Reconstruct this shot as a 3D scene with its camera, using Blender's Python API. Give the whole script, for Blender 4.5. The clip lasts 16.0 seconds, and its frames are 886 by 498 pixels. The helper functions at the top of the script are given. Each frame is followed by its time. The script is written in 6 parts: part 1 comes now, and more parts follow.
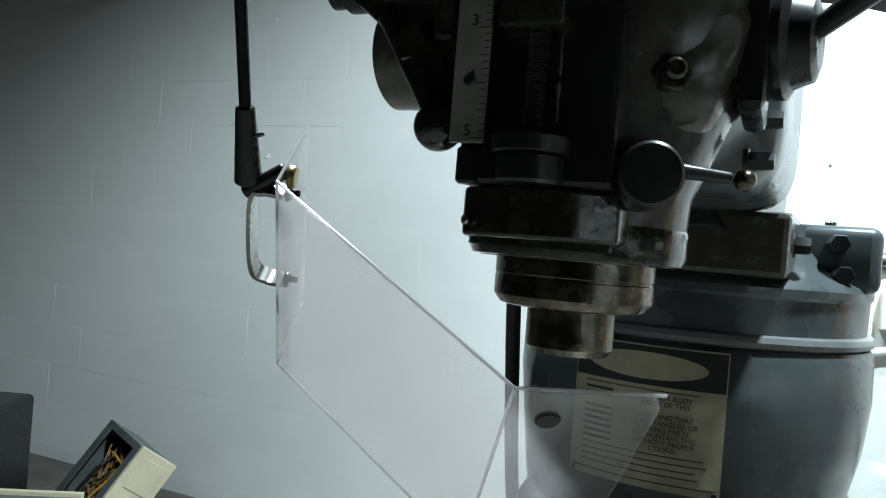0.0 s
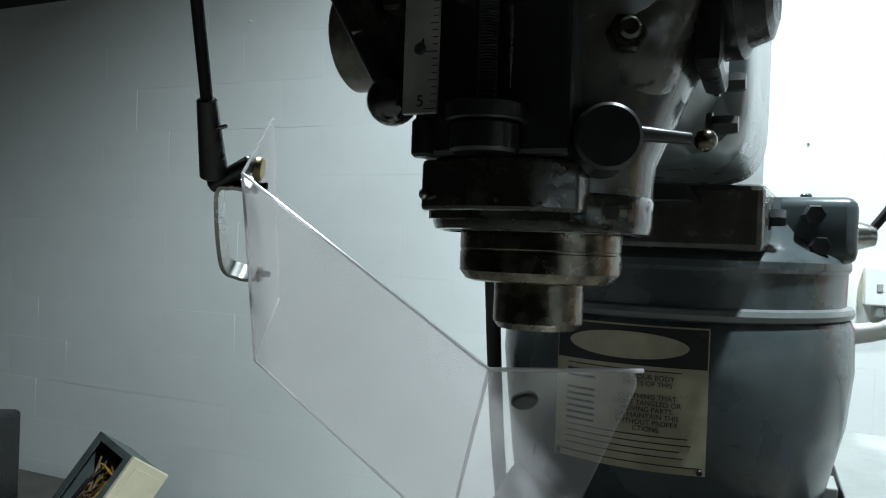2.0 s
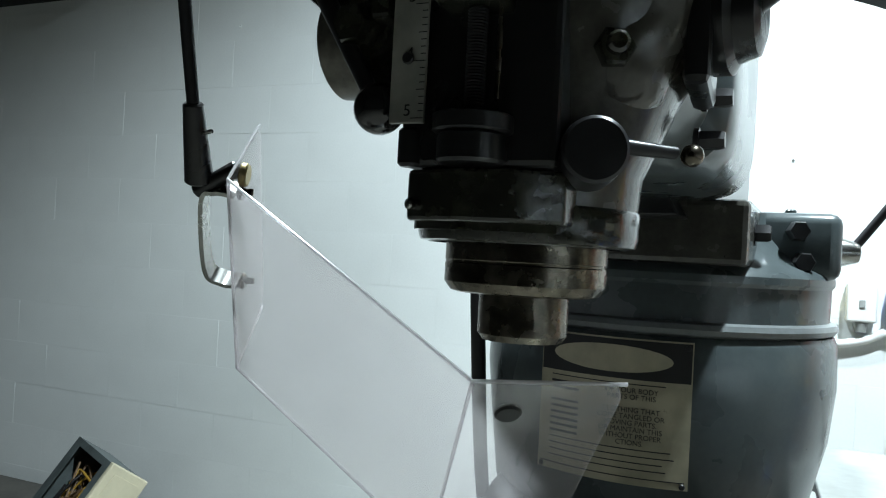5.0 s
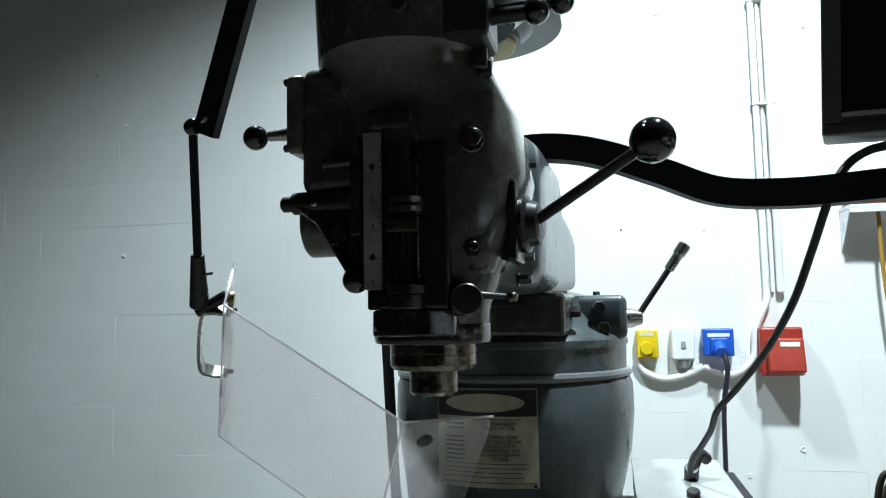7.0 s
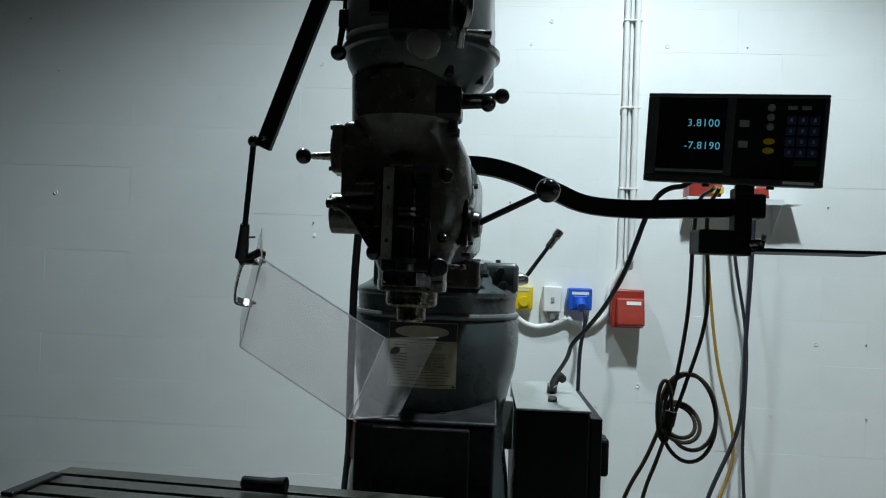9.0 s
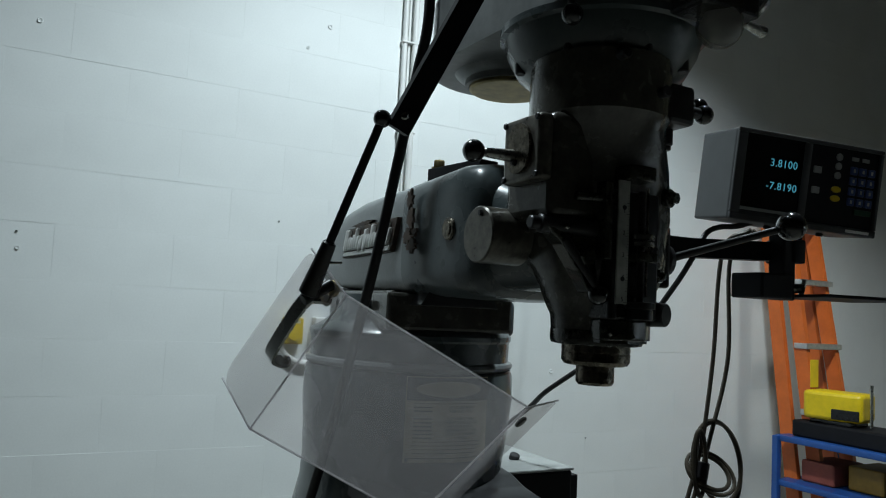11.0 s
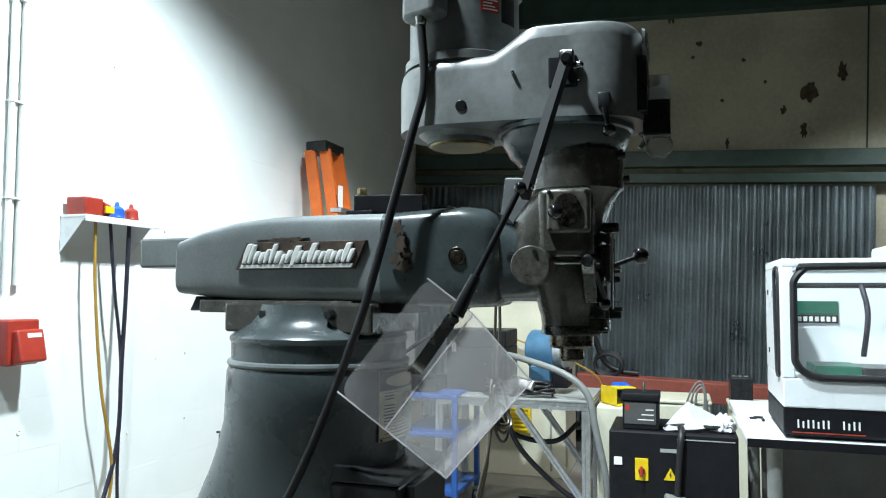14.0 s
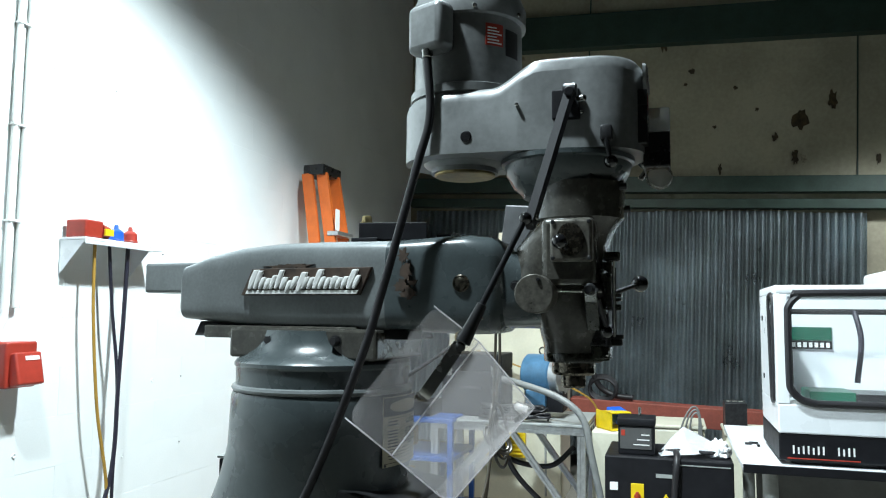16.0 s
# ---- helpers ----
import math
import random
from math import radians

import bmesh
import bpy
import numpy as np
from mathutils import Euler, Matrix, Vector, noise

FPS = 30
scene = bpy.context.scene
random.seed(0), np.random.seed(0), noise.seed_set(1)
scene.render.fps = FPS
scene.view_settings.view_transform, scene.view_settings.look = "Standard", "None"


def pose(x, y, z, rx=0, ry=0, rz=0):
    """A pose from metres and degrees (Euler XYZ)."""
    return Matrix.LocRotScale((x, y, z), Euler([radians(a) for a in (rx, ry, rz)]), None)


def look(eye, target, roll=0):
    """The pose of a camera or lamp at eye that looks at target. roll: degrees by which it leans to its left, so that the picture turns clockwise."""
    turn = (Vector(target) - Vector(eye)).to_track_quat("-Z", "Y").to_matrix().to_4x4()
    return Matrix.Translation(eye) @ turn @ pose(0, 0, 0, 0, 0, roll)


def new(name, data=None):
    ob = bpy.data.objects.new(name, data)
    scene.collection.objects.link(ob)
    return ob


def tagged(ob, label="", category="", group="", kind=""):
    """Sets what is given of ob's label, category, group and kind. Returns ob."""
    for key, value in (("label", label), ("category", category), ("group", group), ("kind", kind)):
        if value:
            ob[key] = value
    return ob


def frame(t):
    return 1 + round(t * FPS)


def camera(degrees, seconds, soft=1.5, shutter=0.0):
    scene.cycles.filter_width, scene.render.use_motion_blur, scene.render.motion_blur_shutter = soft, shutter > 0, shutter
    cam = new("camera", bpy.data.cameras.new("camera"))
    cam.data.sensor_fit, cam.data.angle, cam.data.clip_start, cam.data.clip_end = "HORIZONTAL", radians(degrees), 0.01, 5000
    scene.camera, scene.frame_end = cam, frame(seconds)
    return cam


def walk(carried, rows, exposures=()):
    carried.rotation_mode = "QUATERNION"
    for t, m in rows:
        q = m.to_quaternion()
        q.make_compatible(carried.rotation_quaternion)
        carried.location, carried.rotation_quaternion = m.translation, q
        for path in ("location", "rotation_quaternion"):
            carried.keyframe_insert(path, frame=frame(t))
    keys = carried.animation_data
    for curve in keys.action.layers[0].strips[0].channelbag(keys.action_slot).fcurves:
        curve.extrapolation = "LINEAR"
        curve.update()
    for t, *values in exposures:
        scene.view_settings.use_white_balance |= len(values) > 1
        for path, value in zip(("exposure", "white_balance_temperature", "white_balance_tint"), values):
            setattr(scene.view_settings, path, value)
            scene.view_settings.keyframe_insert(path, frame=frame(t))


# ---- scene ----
cam = camera(61.3, 16.0, soft=1.1)
PATH = [
    (0, (0.102, -0.402, 1.201), (-0.721, 1.421, 1.195), 4.6),
    (0.5, (0.103, -0.393, 1.191), (-0.721, 1.429, 1.139), 2.8),
    (1, (0.106, -0.386, 1.189), (-0.696, 1.446, 1.155), 2.6),
    (1.5, (0.108, -0.387, 1.191), (-0.684, 1.449, 1.177), 2.7),
    (2, (0.111, -0.388, 1.191), (-0.682, 1.448, 1.182), 2.1),
    (2.5, (0.115, -0.382, 1.19), (-0.648, 1.466, 1.193), 1.9),
    (3, (0.112, -0.383, 1.192), (-0.661, 1.461, 1.214), 2.2),
    (3.2, (0.108, -0.383, 1.191), (-0.678, 1.456, 1.198), 2.9),
    (5.5, (0.111, -0.387, 1.193), (-0.629, 1.47, 1.22), 3.1),
    (6, (0.098, -0.422, 1.202), (-0.471, 1.49, 1.354), 2.0),
    (6.5, (0.148, -0.569, 1.195), (-0.316, 1.367, 1.391), 2.0),
    (7, (0.173, -0.725, 1.223), (-0.26, 1.219, 1.409), -1.0),
    (7.5, (0.118, -0.894, 1.247), (-0.002, 1.101, 1.308), -4.9),
    (8, (0.054, -1.042, 1.244), (0.046, 0.958, 1.223), 0.6),
    (8.5, (0.11, -1.175, 1.244), (0.001, 0.822, 1.265), 3.0),
    (9, (0.122, -1.242, 1.24), (0.005, 0.753, 1.29), 2.1),
    (9.5, (-0.044, -1.196, 1.233), (0.26, 0.755, 1.555), 3.2),
    (9.7, (-0.14, -1.131, 1.231), (0.18, 0.831, 1.442), 1.4),
    (11.8, (-0.941, -0.509, 1.245), (0.663, 0.684, 1.294), -0.5),
    (12, (-1.032, -0.448, 1.252), (0.703, 0.547, 1.218), -1.1),
    (12.5, (-1.194, -0.376, 1.267), (0.627, 0.45, 1.309), 0.2),
    (13, (-1.339, -0.396, 1.255), (0.476, 0.443, 1.275), 0.0),
    (13.5, (-1.434, -0.307, 1.281), (0.432, 0.402, 1.403), 0.4),
    (14, (-1.471, -0.201, 1.281), (0.433, 0.4, 1.396), 0.2),
    (14.5, (-1.474, -0.184, 1.284), (0.435, 0.394, 1.42), 0.7),
    (15, (-1.478, -0.179, 1.288), (0.429, 0.406, 1.44), 0.5),
    (15.5, (-1.493, -0.182, 1.291), (0.411, 0.408, 1.459), 0.5),
    (16, (-1.502, -0.186, 1.29), (0.404, 0.395, 1.464), 0.5),
]
walk(cam, [(t, look(eye, target, roll)) for t, eye, target, roll in PATH],
     [(0, 0.52), (0.4, 0.3), (1, 0.18), (3, 0.46), (5.5, 0.62), (6.2, 0.68), (7.2, 0.1), (8, -0.3), (9, -0.68), (9.5, -1.0), (9.7, -1.0), (11.8, -0.6), (12.0, -0.42), (12.5, 0.27), (13.2, 0.55), (14, 0.62), (16, 0.62)])

# ---- light ----
world = bpy.data.worlds.new("world")
scene.world = world
world.use_nodes = True
world.node_tree.nodes["Background"].inputs[0].default_value = (0.75, 0.9, 1.0, 1)
world.node_tree.nodes["Background"].inputs[1].default_value = 0.002


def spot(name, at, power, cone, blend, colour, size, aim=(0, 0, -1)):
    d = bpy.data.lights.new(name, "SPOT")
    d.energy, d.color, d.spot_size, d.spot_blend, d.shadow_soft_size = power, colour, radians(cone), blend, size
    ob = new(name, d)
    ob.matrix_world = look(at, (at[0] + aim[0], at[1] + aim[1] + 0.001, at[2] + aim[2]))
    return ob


spot("high_bay_lamp", (0.9, 0.42, 3.70), 570, 141, 0.5, (0.79, 0.94, 1.0), 0.09, (-0.06, 0.02, -1))
spot("west_bay_lamp", (-0.75, 1.0, 3.7), 380, 96, 0.85, (0.79, 0.94, 1.0), 0.09, (0.31, -0.2, -1))
# unseen lamp, added to bring out the ribs of the corrugated sheets
spot("added_south_spot", (3.9, -2.8, 3.3), 170, 76, 0.6, (0.86, 0.95, 1.0), 0.15, (0.75, 0.7, -1.5))
spot("east_bay_lamp", (2.7, 0.45, 3.6), 160, 120, 0.6, (0.92, 0.96, 0.93), 0.15, (0.2, -0.15, -1))



# ---- materials ----
def mat(name, colour, rough=0.5, metal=0.0, var=0.12, scale=8.0, bump=0.0, bscale=60.0, worn=None, wear=0.0, coat=0.0, spread=0.0):
    m = bpy.data.materials.new(name)
    m.use_nodes = True
    nt = m.node_tree
    b = nt.nodes["Principled BSDF"]
    b.inputs["Roughness"].default_value = rough
    b.inputs["Metallic"].default_value = metal
    b.inputs["Coat Weight"].default_value = coat
    co = nt.nodes.new("ShaderNodeTexCoord")
    n1 = nt.nodes.new("ShaderNodeTexNoise")
    n1.inputs["Scale"].default_value, n1.inputs["Detail"].default_value = scale, 5
    n2 = nt.nodes.new("ShaderNodeTexNoise")
    n2.inputs["Scale"].default_value, n2.inputs["Detail"].default_value = bscale, 4
    for n in (n1, n2):
        nt.links.new(co.outputs["Object"], n.inputs["Vector"])
    add = nt.nodes.new("ShaderNodeMath")
    add.operation = "MULTIPLY_ADD"
    nt.links.new(n2.outputs["Fac"], add.inputs[0])
    add.inputs[1].default_value = 0.4
    nt.links.new(n1.outputs["Fac"], add.inputs[2])
    ramp = nt.nodes.new("ShaderNodeValToRGB")
    lo, hi = (tuple(min(1, c * k) for c in colour) for k in (1 - var, 1 + var))
    ramp.color_ramp.elements[0].position, ramp.color_ramp.elements[0].color = 0.5, (*lo, 1)
    ramp.color_ramp.elements[1].position, ramp.color_ramp.elements[1].color = 0.9, (*hi, 1)
    nt.links.new(add.outputs[0], ramp.inputs[0])
    out = ramp.outputs[0]
    if worn:
        n3 = nt.nodes.new("ShaderNodeTexNoise")
        n3.inputs["Scale"].default_value, n3.inputs["Detail"].default_value = scale * 2.3, 8
        n3.inputs["Roughness"].default_value = 0.7
        nt.links.new(co.outputs["Object"], n3.inputs["Vector"])
        r3 = nt.nodes.new("ShaderNodeValToRGB")
        r3.color_ramp.elements[0].position, r3.color_ramp.elements[1].position = 0.72 - wear, 0.76 - wear
        nt.links.new(n3.outputs["Fac"], r3.inputs[0])
        mix = nt.nodes.new("ShaderNodeMix")
        mix.data_type = "RGBA"
        nt.links.new(r3.outputs[0], mix.inputs[0])
        nt.links.new(out, mix.inputs[6])
        mix.inputs[7].default_value = (*worn, 1)
        out = mix.outputs[2]
    if spread:
        inf = nt.nodes.new("ShaderNodeObjectInfo")
        hsv = nt.nodes.new("ShaderNodeHueSaturation")
        mr = nt.nodes.new("ShaderNodeMapRange")
        mr.inputs[3].default_value, mr.inputs[4].default_value = 1 - spread, 1 + spread
        nt.links.new(inf.outputs["Random"], mr.inputs[0])
        nt.links.new(mr.outputs[0], hsv.inputs["Value"])
        nt.links.new(out, hsv.inputs["Color"])
        out = hsv.outputs[0]
    nt.links.new(out, b.inputs["Base Color"])
    rr = nt.nodes.new("ShaderNodeMapRange")
    rr.inputs[3].default_value, rr.inputs[4].default_value = max(0.03, rough - 0.1), min(1, rough + 0.12)
    nt.links.new(n1.outputs["Fac"], rr.inputs[0])
    nt.links.new(rr.outputs[0], b.inputs["Roughness"])
    if bump:
        bp = nt.nodes.new("ShaderNodeBump")
        bp.inputs["Strength"].default_value, bp.inputs["Distance"].default_value = bump, 0.002
        nt.links.new(add.outputs[0], bp.inputs["Height"])
        nt.links.new(bp.outputs[0], b.inputs["Normal"])
    return m


def glow(name, colour, power):
    m = bpy.data.materials.new(name)
    m.use_nodes = True
    b = m.node_tree.nodes["Principled BSDF"]
    b.inputs["Base Color"].default_value = (0, 0, 0, 1)
    b.inputs["Emission Color"].default_value = (*colour, 1)
    b.inputs["Emission Strength"].default_value = power
    return m


def clear(name, tint, rough, haze):
    """Scratched clear plastic: mostly see-through, with gloss and a little white haze."""
    m = bpy.data.materials.new(name)
    m.use_nodes = True
    nt = m.node_tree
    nt.nodes.clear()
    out = nt.nodes.new("ShaderNodeOutputMaterial")
    tr, gl, df = (nt.nodes.new("ShaderNodeBsdf" + k) for k in ("Transparent", "Glossy", "Diffuse"))
    tr.inputs[0].default_value = (*tint, 1)
    gl.inputs["Roughness"].default_value = rough
    df.inputs[0].default_value = (0.85, 0.82, 0.83, 1)
    lw, fr = nt.nodes.new("ShaderNodeLayerWeight"), nt.nodes.new("ShaderNodeMath")
    lw.inputs[0].default_value = 0.15
    fr.operation = "MULTIPLY"
    fr.inputs[1].default_value = 0.35
    nt.links.new(lw.outputs["Facing"], fr.inputs[0])
    co, no, rp = nt.nodes.new("ShaderNodeTexCoord"), nt.nodes.new("ShaderNodeTexNoise"), nt.nodes.new("ShaderNodeMapRange")
    no.inputs["Scale"].default_value, no.inputs["Detail"].default_value = 22, 3
    rp.inputs[1].default_value, rp.inputs[2].default_value = 0.35, 0.75
    rp.inputs[3].default_value, rp.inputs[4].default_value = haze * 0.93, haze * 1.08
    nt.links.new(co.outputs["Object"], no.inputs["Vector"])
    nt.links.new(no.outputs["Fac"], rp.inputs[0])
    a, b = nt.nodes.new("ShaderNodeMixShader"), nt.nodes.new("ShaderNodeMixShader")
    nt.links.new(rp.outputs[0], a.inputs[0])
    nt.links.new(tr.outputs[0], a.inputs[1])
    tl, half = nt.nodes.new("ShaderNodeBsdfTranslucent"), nt.nodes.new("ShaderNodeMixShader")
    tl.inputs[0].default_value = (0.95, 0.92, 0.93, 1)
    nt.links.new(df.outputs[0], half.inputs[1])
    nt.links.new(tl.outputs[0], half.inputs[2])
    nt.links.new(half.outputs[0], a.inputs[2])
    nt.links.new(fr.outputs[0], b.inputs[0])
    nt.links.new(a.outputs[0], b.inputs[1])
    nt.links.new(gl.outputs[0], b.inputs[2])
    nt.links.new(b.outputs[0], out.inputs[0])
    return m


PAINT = mat("white_wall_paint", (0.80, 0.82, 0.81), 0.55, var=0.04, scale=3, bump=0.3, bscale=130, spread=0.004)
ENAMEL = mat("grey_green_enamel", (0.062, 0.076, 0.079), 0.27, var=0.2, scale=11, bump=0.08, bscale=160, coat=0.2)
ENAMEL_W = mat("worn_grey_enamel", (0.06, 0.057, 0.049), 0.24, var=0.35, scale=40, bump=0.16, bscale=200, worn=(0.012, 0.011, 0.008), wear=0.06, coat=0.35)
DUSTY = mat("dusty_grey_enamel", (0.165, 0.172, 0.172), 0.34, var=0.3, scale=7, bump=0.08, bscale=70, coat=0.1)
OILY = mat("oily_dark_casting", (0.024, 0.025, 0.018), 0.16, var=0.6, scale=70, bump=0.3, bscale=260, worn=(0.045, 0.048, 0.036), wear=0.06, coat=0.5)
STEEL = mat("bright_steel", (0.42, 0.42, 0.40), 0.25, 1.0, var=0.2, scale=20, bump=0.05, bscale=200)
OLDSTEEL = mat("stained_steel", (0.17, 0.15, 0.12), 0.26, 1.0, var=0.6, scale=90, bump=0.1, bscale=150)
BLACKOX = mat("black_oxide_steel", (0.03, 0.03, 0.032), 0.35, 0.4, var=0.3, scale=30)
PLASTIC = mat("black_plastic", (0.012, 0.012, 0.013), 0.28, var=0.2, scale=20)
BAKELITE = mat("black_bakelite", (0.008, 0.008, 0.009), 0.1, var=0.2, scale=20, coat=0.6)
RUBBER = mat("black_rubber_cable", (0.012, 0.011, 0.013), 0.45, var=0.2, scale=30)
RULE = mat("etched_steel_rule", (0.42, 0.42, 0.38), 0.45, 0.6, var=0.25, scale=30)
BRASS = mat("tarnished_brass", (0.30, 0.24, 0.12), 0.4, 1.0, var=0.3, scale=30)
PLATE = mat("aluminium_nameplate", (0.43, 0.39, 0.28), 0.45, 0.3, var=0.2, scale=25, worn=(0.3, 0.27, 0.2), wear=0.05)
INK = mat("black_print", (0.012, 0.012, 0.012), 0.5, var=0.1)
ACRYLIC = clear("scratched_acrylic", (1.0, 0.985, 0.985), 0.12, 0.17)
ACRYLIC_EDGE = clear("acrylic_edge", (0.9, 0.92, 0.94), 0.2, 0.65)
ALU = mat("brushed_aluminium", (0.55, 0.56, 0.57), 0.35, 0.9, var=0.12, scale=30)
RED = mat("red_socket_plastic", (0.33, 0.033, 0.019), 0.4, var=0.12, scale=20)
ORANGE = mat("orange_fibreglass", (0.62, 0.13, 0.02), 0.45, var=0.1, scale=12)
BLUE = mat("blue_plastic", (0.012, 0.09, 0.5), 0.4, var=0.12, scale=20)
YELLOW = mat("yellow_plastic", (0.7, 0.5, 0.01), 0.4, var=0.1, scale=20)
WHITEP = mat("white_plastic", (0.78, 0.78, 0.76), 0.4, var=0.05, scale=12)
CREAM = mat("cream_enamel", (0.62, 0.60, 0.48), 0.45, var=0.08, scale=5)
CONCRETE = mat("grey_concrete_floor", (0.19, 0.18, 0.155), 0.6, var=0.25, scale=2.5, bump=0.3, bscale=40)
GALV = mat("corrugated_galvanised_steel", (0.48, 0.55, 0.58), 0.3, 0.78, var=0.3, scale=2.2, worn=(0.17, 0.19, 0.2), wear=0.05)
PANEL = mat("aged_cream_liner_panel", (0.35, 0.325, 0.235), 0.7, var=0.22, scale=1.6, bump=0.1, bscale=30, worn=(0.2, 0.175, 0.12), wear=0.07)
BEAM = mat("dark_green_steel", (0.025, 0.05, 0.038), 0.5, var=0.25, scale=8)
# for surfaces out of view; dark so little light bounces onto the mill
DARK_UNSEEN = mat("dark_unseen_surface", (0.06, 0.06, 0.055), 0.8, var=0.2, scale=1.5)
RUST = mat("torn_brown_lining", (0.06, 0.042, 0.02), 0.8, var=0.5, scale=25)
REDSTEEL = mat("red_oxide_steel", (0.25, 0.06, 0.04), 0.6, var=0.25, scale=6)
BLUEPAINT = mat("blue_trolley_paint", (0.016, 0.075, 0.28), 0.4, var=0.15, scale=10)
MOTORBLUE = mat("blue_motor_enamel", (0.05, 0.13, 0.22), 0.4, var=0.15, scale=15)
BLACKP = mat("black_powder_coat", (0.008, 0.008, 0.01), 0.5, var=0.2, scale=30, bump=0.1, bscale=300)
WHITEM = mat("white_machine_enamel", (0.74, 0.76, 0.78), 0.3, var=0.03, scale=6, coat=0.2)
GREEN = mat("dark_green_print", (0.01, 0.10, 0.06), 0.4, var=0.1)
CLOTH = mat("white_paper_and_rag", (0.75, 0.76, 0.78), 0.8, var=0.08, scale=20, bump=0.2, bscale=60)
BROWNPATCH = mat("bare_brown_primer", (0.055, 0.035, 0.024), 0.6, var=0.5, scale=40)
SILVER = mat("polished_silver_letters", (0.78, 0.78, 0.76), 0.35, 0.1, var=0.08)
CABLEG = mat("grey_cable", (0.17, 0.175, 0.17), 0.45, var=0.1, scale=20)
CABLEY = mat("ochre_cable", (0.35, 0.20, 0.03), 0.5, var=0.15, scale=20)
PURPLE = mat("dark_cable", (0.02, 0.018, 0.03), 0.4, var=0.15, scale=20)
DIGIT = glow("cyan_display", (0.15, 0.75, 1.0), 0.6)
GREYSTEEL = mat("grey_painted_steel", (0.30, 0.31, 0.30), 0.4, var=0.15, scale=12)
TABLE = mat("oiled_cast_iron_table", (0.10, 0.10, 0.085), 0.35, 0.5, var=0.4, scale=40, bump=0.08, bscale=120)
PCB = mat("copper_and_wires", (0.12, 0.07, 0.035), 0.6, var=0.6, scale=40)
BEIGE = mat("beige_computer_case", (0.55, 0.50, 0.36), 0.5, var=0.08, scale=10)
CASEGREY = mat("galvanised_computer_case", (0.17, 0.20, 0.20), 0.4, 0.6, var=0.2, scale=12)
BARE = mat("worn_bare_casting", (0.13, 0.122, 0.105), 0.3, 0.4, var=0.4, scale=60, bump=0.12, bscale=200, worn=(0.04, 0.037, 0.03), wear=0.05)
# same enamel made paler: dust plus the light on the ram, put into colour
RAMPAINT = mat("lit_dusty_ram_enamel", (0.155, 0.168, 0.17), 0.33, var=0.22, scale=8, bump=0.08, bscale=160, coat=0.2)
BLACKP.node_tree.nodes["Principled BSDF"].inputs["Specular IOR Level"].default_value = 0.2


# ---- mesh builders ----
def finish(bm, smooth=35):
    bmesh.ops.recalc_face_normals(bm, faces=bm.faces)
    if smooth:
        for f in bm.faces:
            f.smooth = True
        for e in bm.edges:
            if len(e.link_faces) == 2:
                turn_by = e.calc_face_angle(0)
                a0, a1 = sorted(f.calc_area() for f in e.link_faces)
                if turn_by > radians(smooth) or (turn_by > radians(14) and a1 > 8 * a0):
                    e.smooth = False
    return bm


def mesh_of(name, bm, material, smooth=35):
    finish(bm, smooth)
    me = bpy.data.meshes.new(name)
    bm.to_mesh(me)
    bm.free()
    me.materials.append(material)
    return me


def part(name, bm, material, parent=None, label="", smooth=35):
    ob = new(name, mesh_of(name, bm, material, smooth))
    if parent:
        ob.parent = parent
        ob.matrix_parent_inverse = parent.matrix_world.inverted()
    if label:
        ob["label"] = label
    return ob


def thing(name, bm, material, label, category, group="", kind="", smooth=35):
    return tagged(part(name, bm, material, None, "", smooth), label, category, group, kind)


def base(name, at, label, category, group="", kind=""):
    e = new(name)
    e.matrix_world = Matrix.Translation(at)
    e.empty_display_size = 0.05
    bpy.context.view_layer.update()
    return tagged(e, label, category, group, kind)


def join(*bms):
    out = bmesh.new()
    for b in bms:
        me = bpy.data.meshes.new("tmp")
        b.to_mesh(me)
        b.free()
        out.from_mesh(me)
        bpy.data.meshes.remove(me)
    return out


def moved(bm, m):
    bm.transform(m)
    return bm


def box(x0, x1, y0, y1, z0, z1, bevel=0.002, seg=2):
    bm = bmesh.new()
    bmesh.ops.create_cube(bm, size=1)
    bm.transform(Matrix.Translation(((x0 + x1) / 2, (y0 + y1) / 2, (z0 + z1) / 2)) @ Matrix.Diagonal((abs(x1 - x0), abs(y1 - y0), abs(z1 - z0), 1)))
    if bevel:
        bmesh.ops.bevel(bm, geom=list(bm.edges), offset=min(bevel, 0.45 * min(abs(x1 - x0), abs(y1 - y0), abs(z1 - z0))), segments=seg, profile=0.5, affect="EDGES")
    return bm


def frame_to(p0, p1):
    p0, p1 = Vector(p0), Vector(p1)
    return Matrix.Translation(p0) @ (p1 - p0).to_track_quat("Z", "Y").to_matrix().to_4x4(), (p1 - p0).length


def lathe(profile, seg=40, m=None):
    """Turned body from (radius, height) pairs, closed at both ends."""
    bm = bmesh.new()
    rings = []
    for r, z in profile:
        rings.append([bm.verts.new((max(r, 1e-4) * math.cos(2 * math.pi * k / seg), max(r, 1e-4) * math.sin(2 * math.pi * k / seg), z)) for k in range(seg)])
    for a, b in zip(rings, rings[1:]):
        for k in range(seg):
            bm.faces.new((a[k], a[(k + 1) % seg], b[(k + 1) % seg], b[k]))
    bm.faces.new(rings[0][::-1])
    bm.faces.new(rings[-1])
    if m is not None:
        bm.transform(m)
    return bm


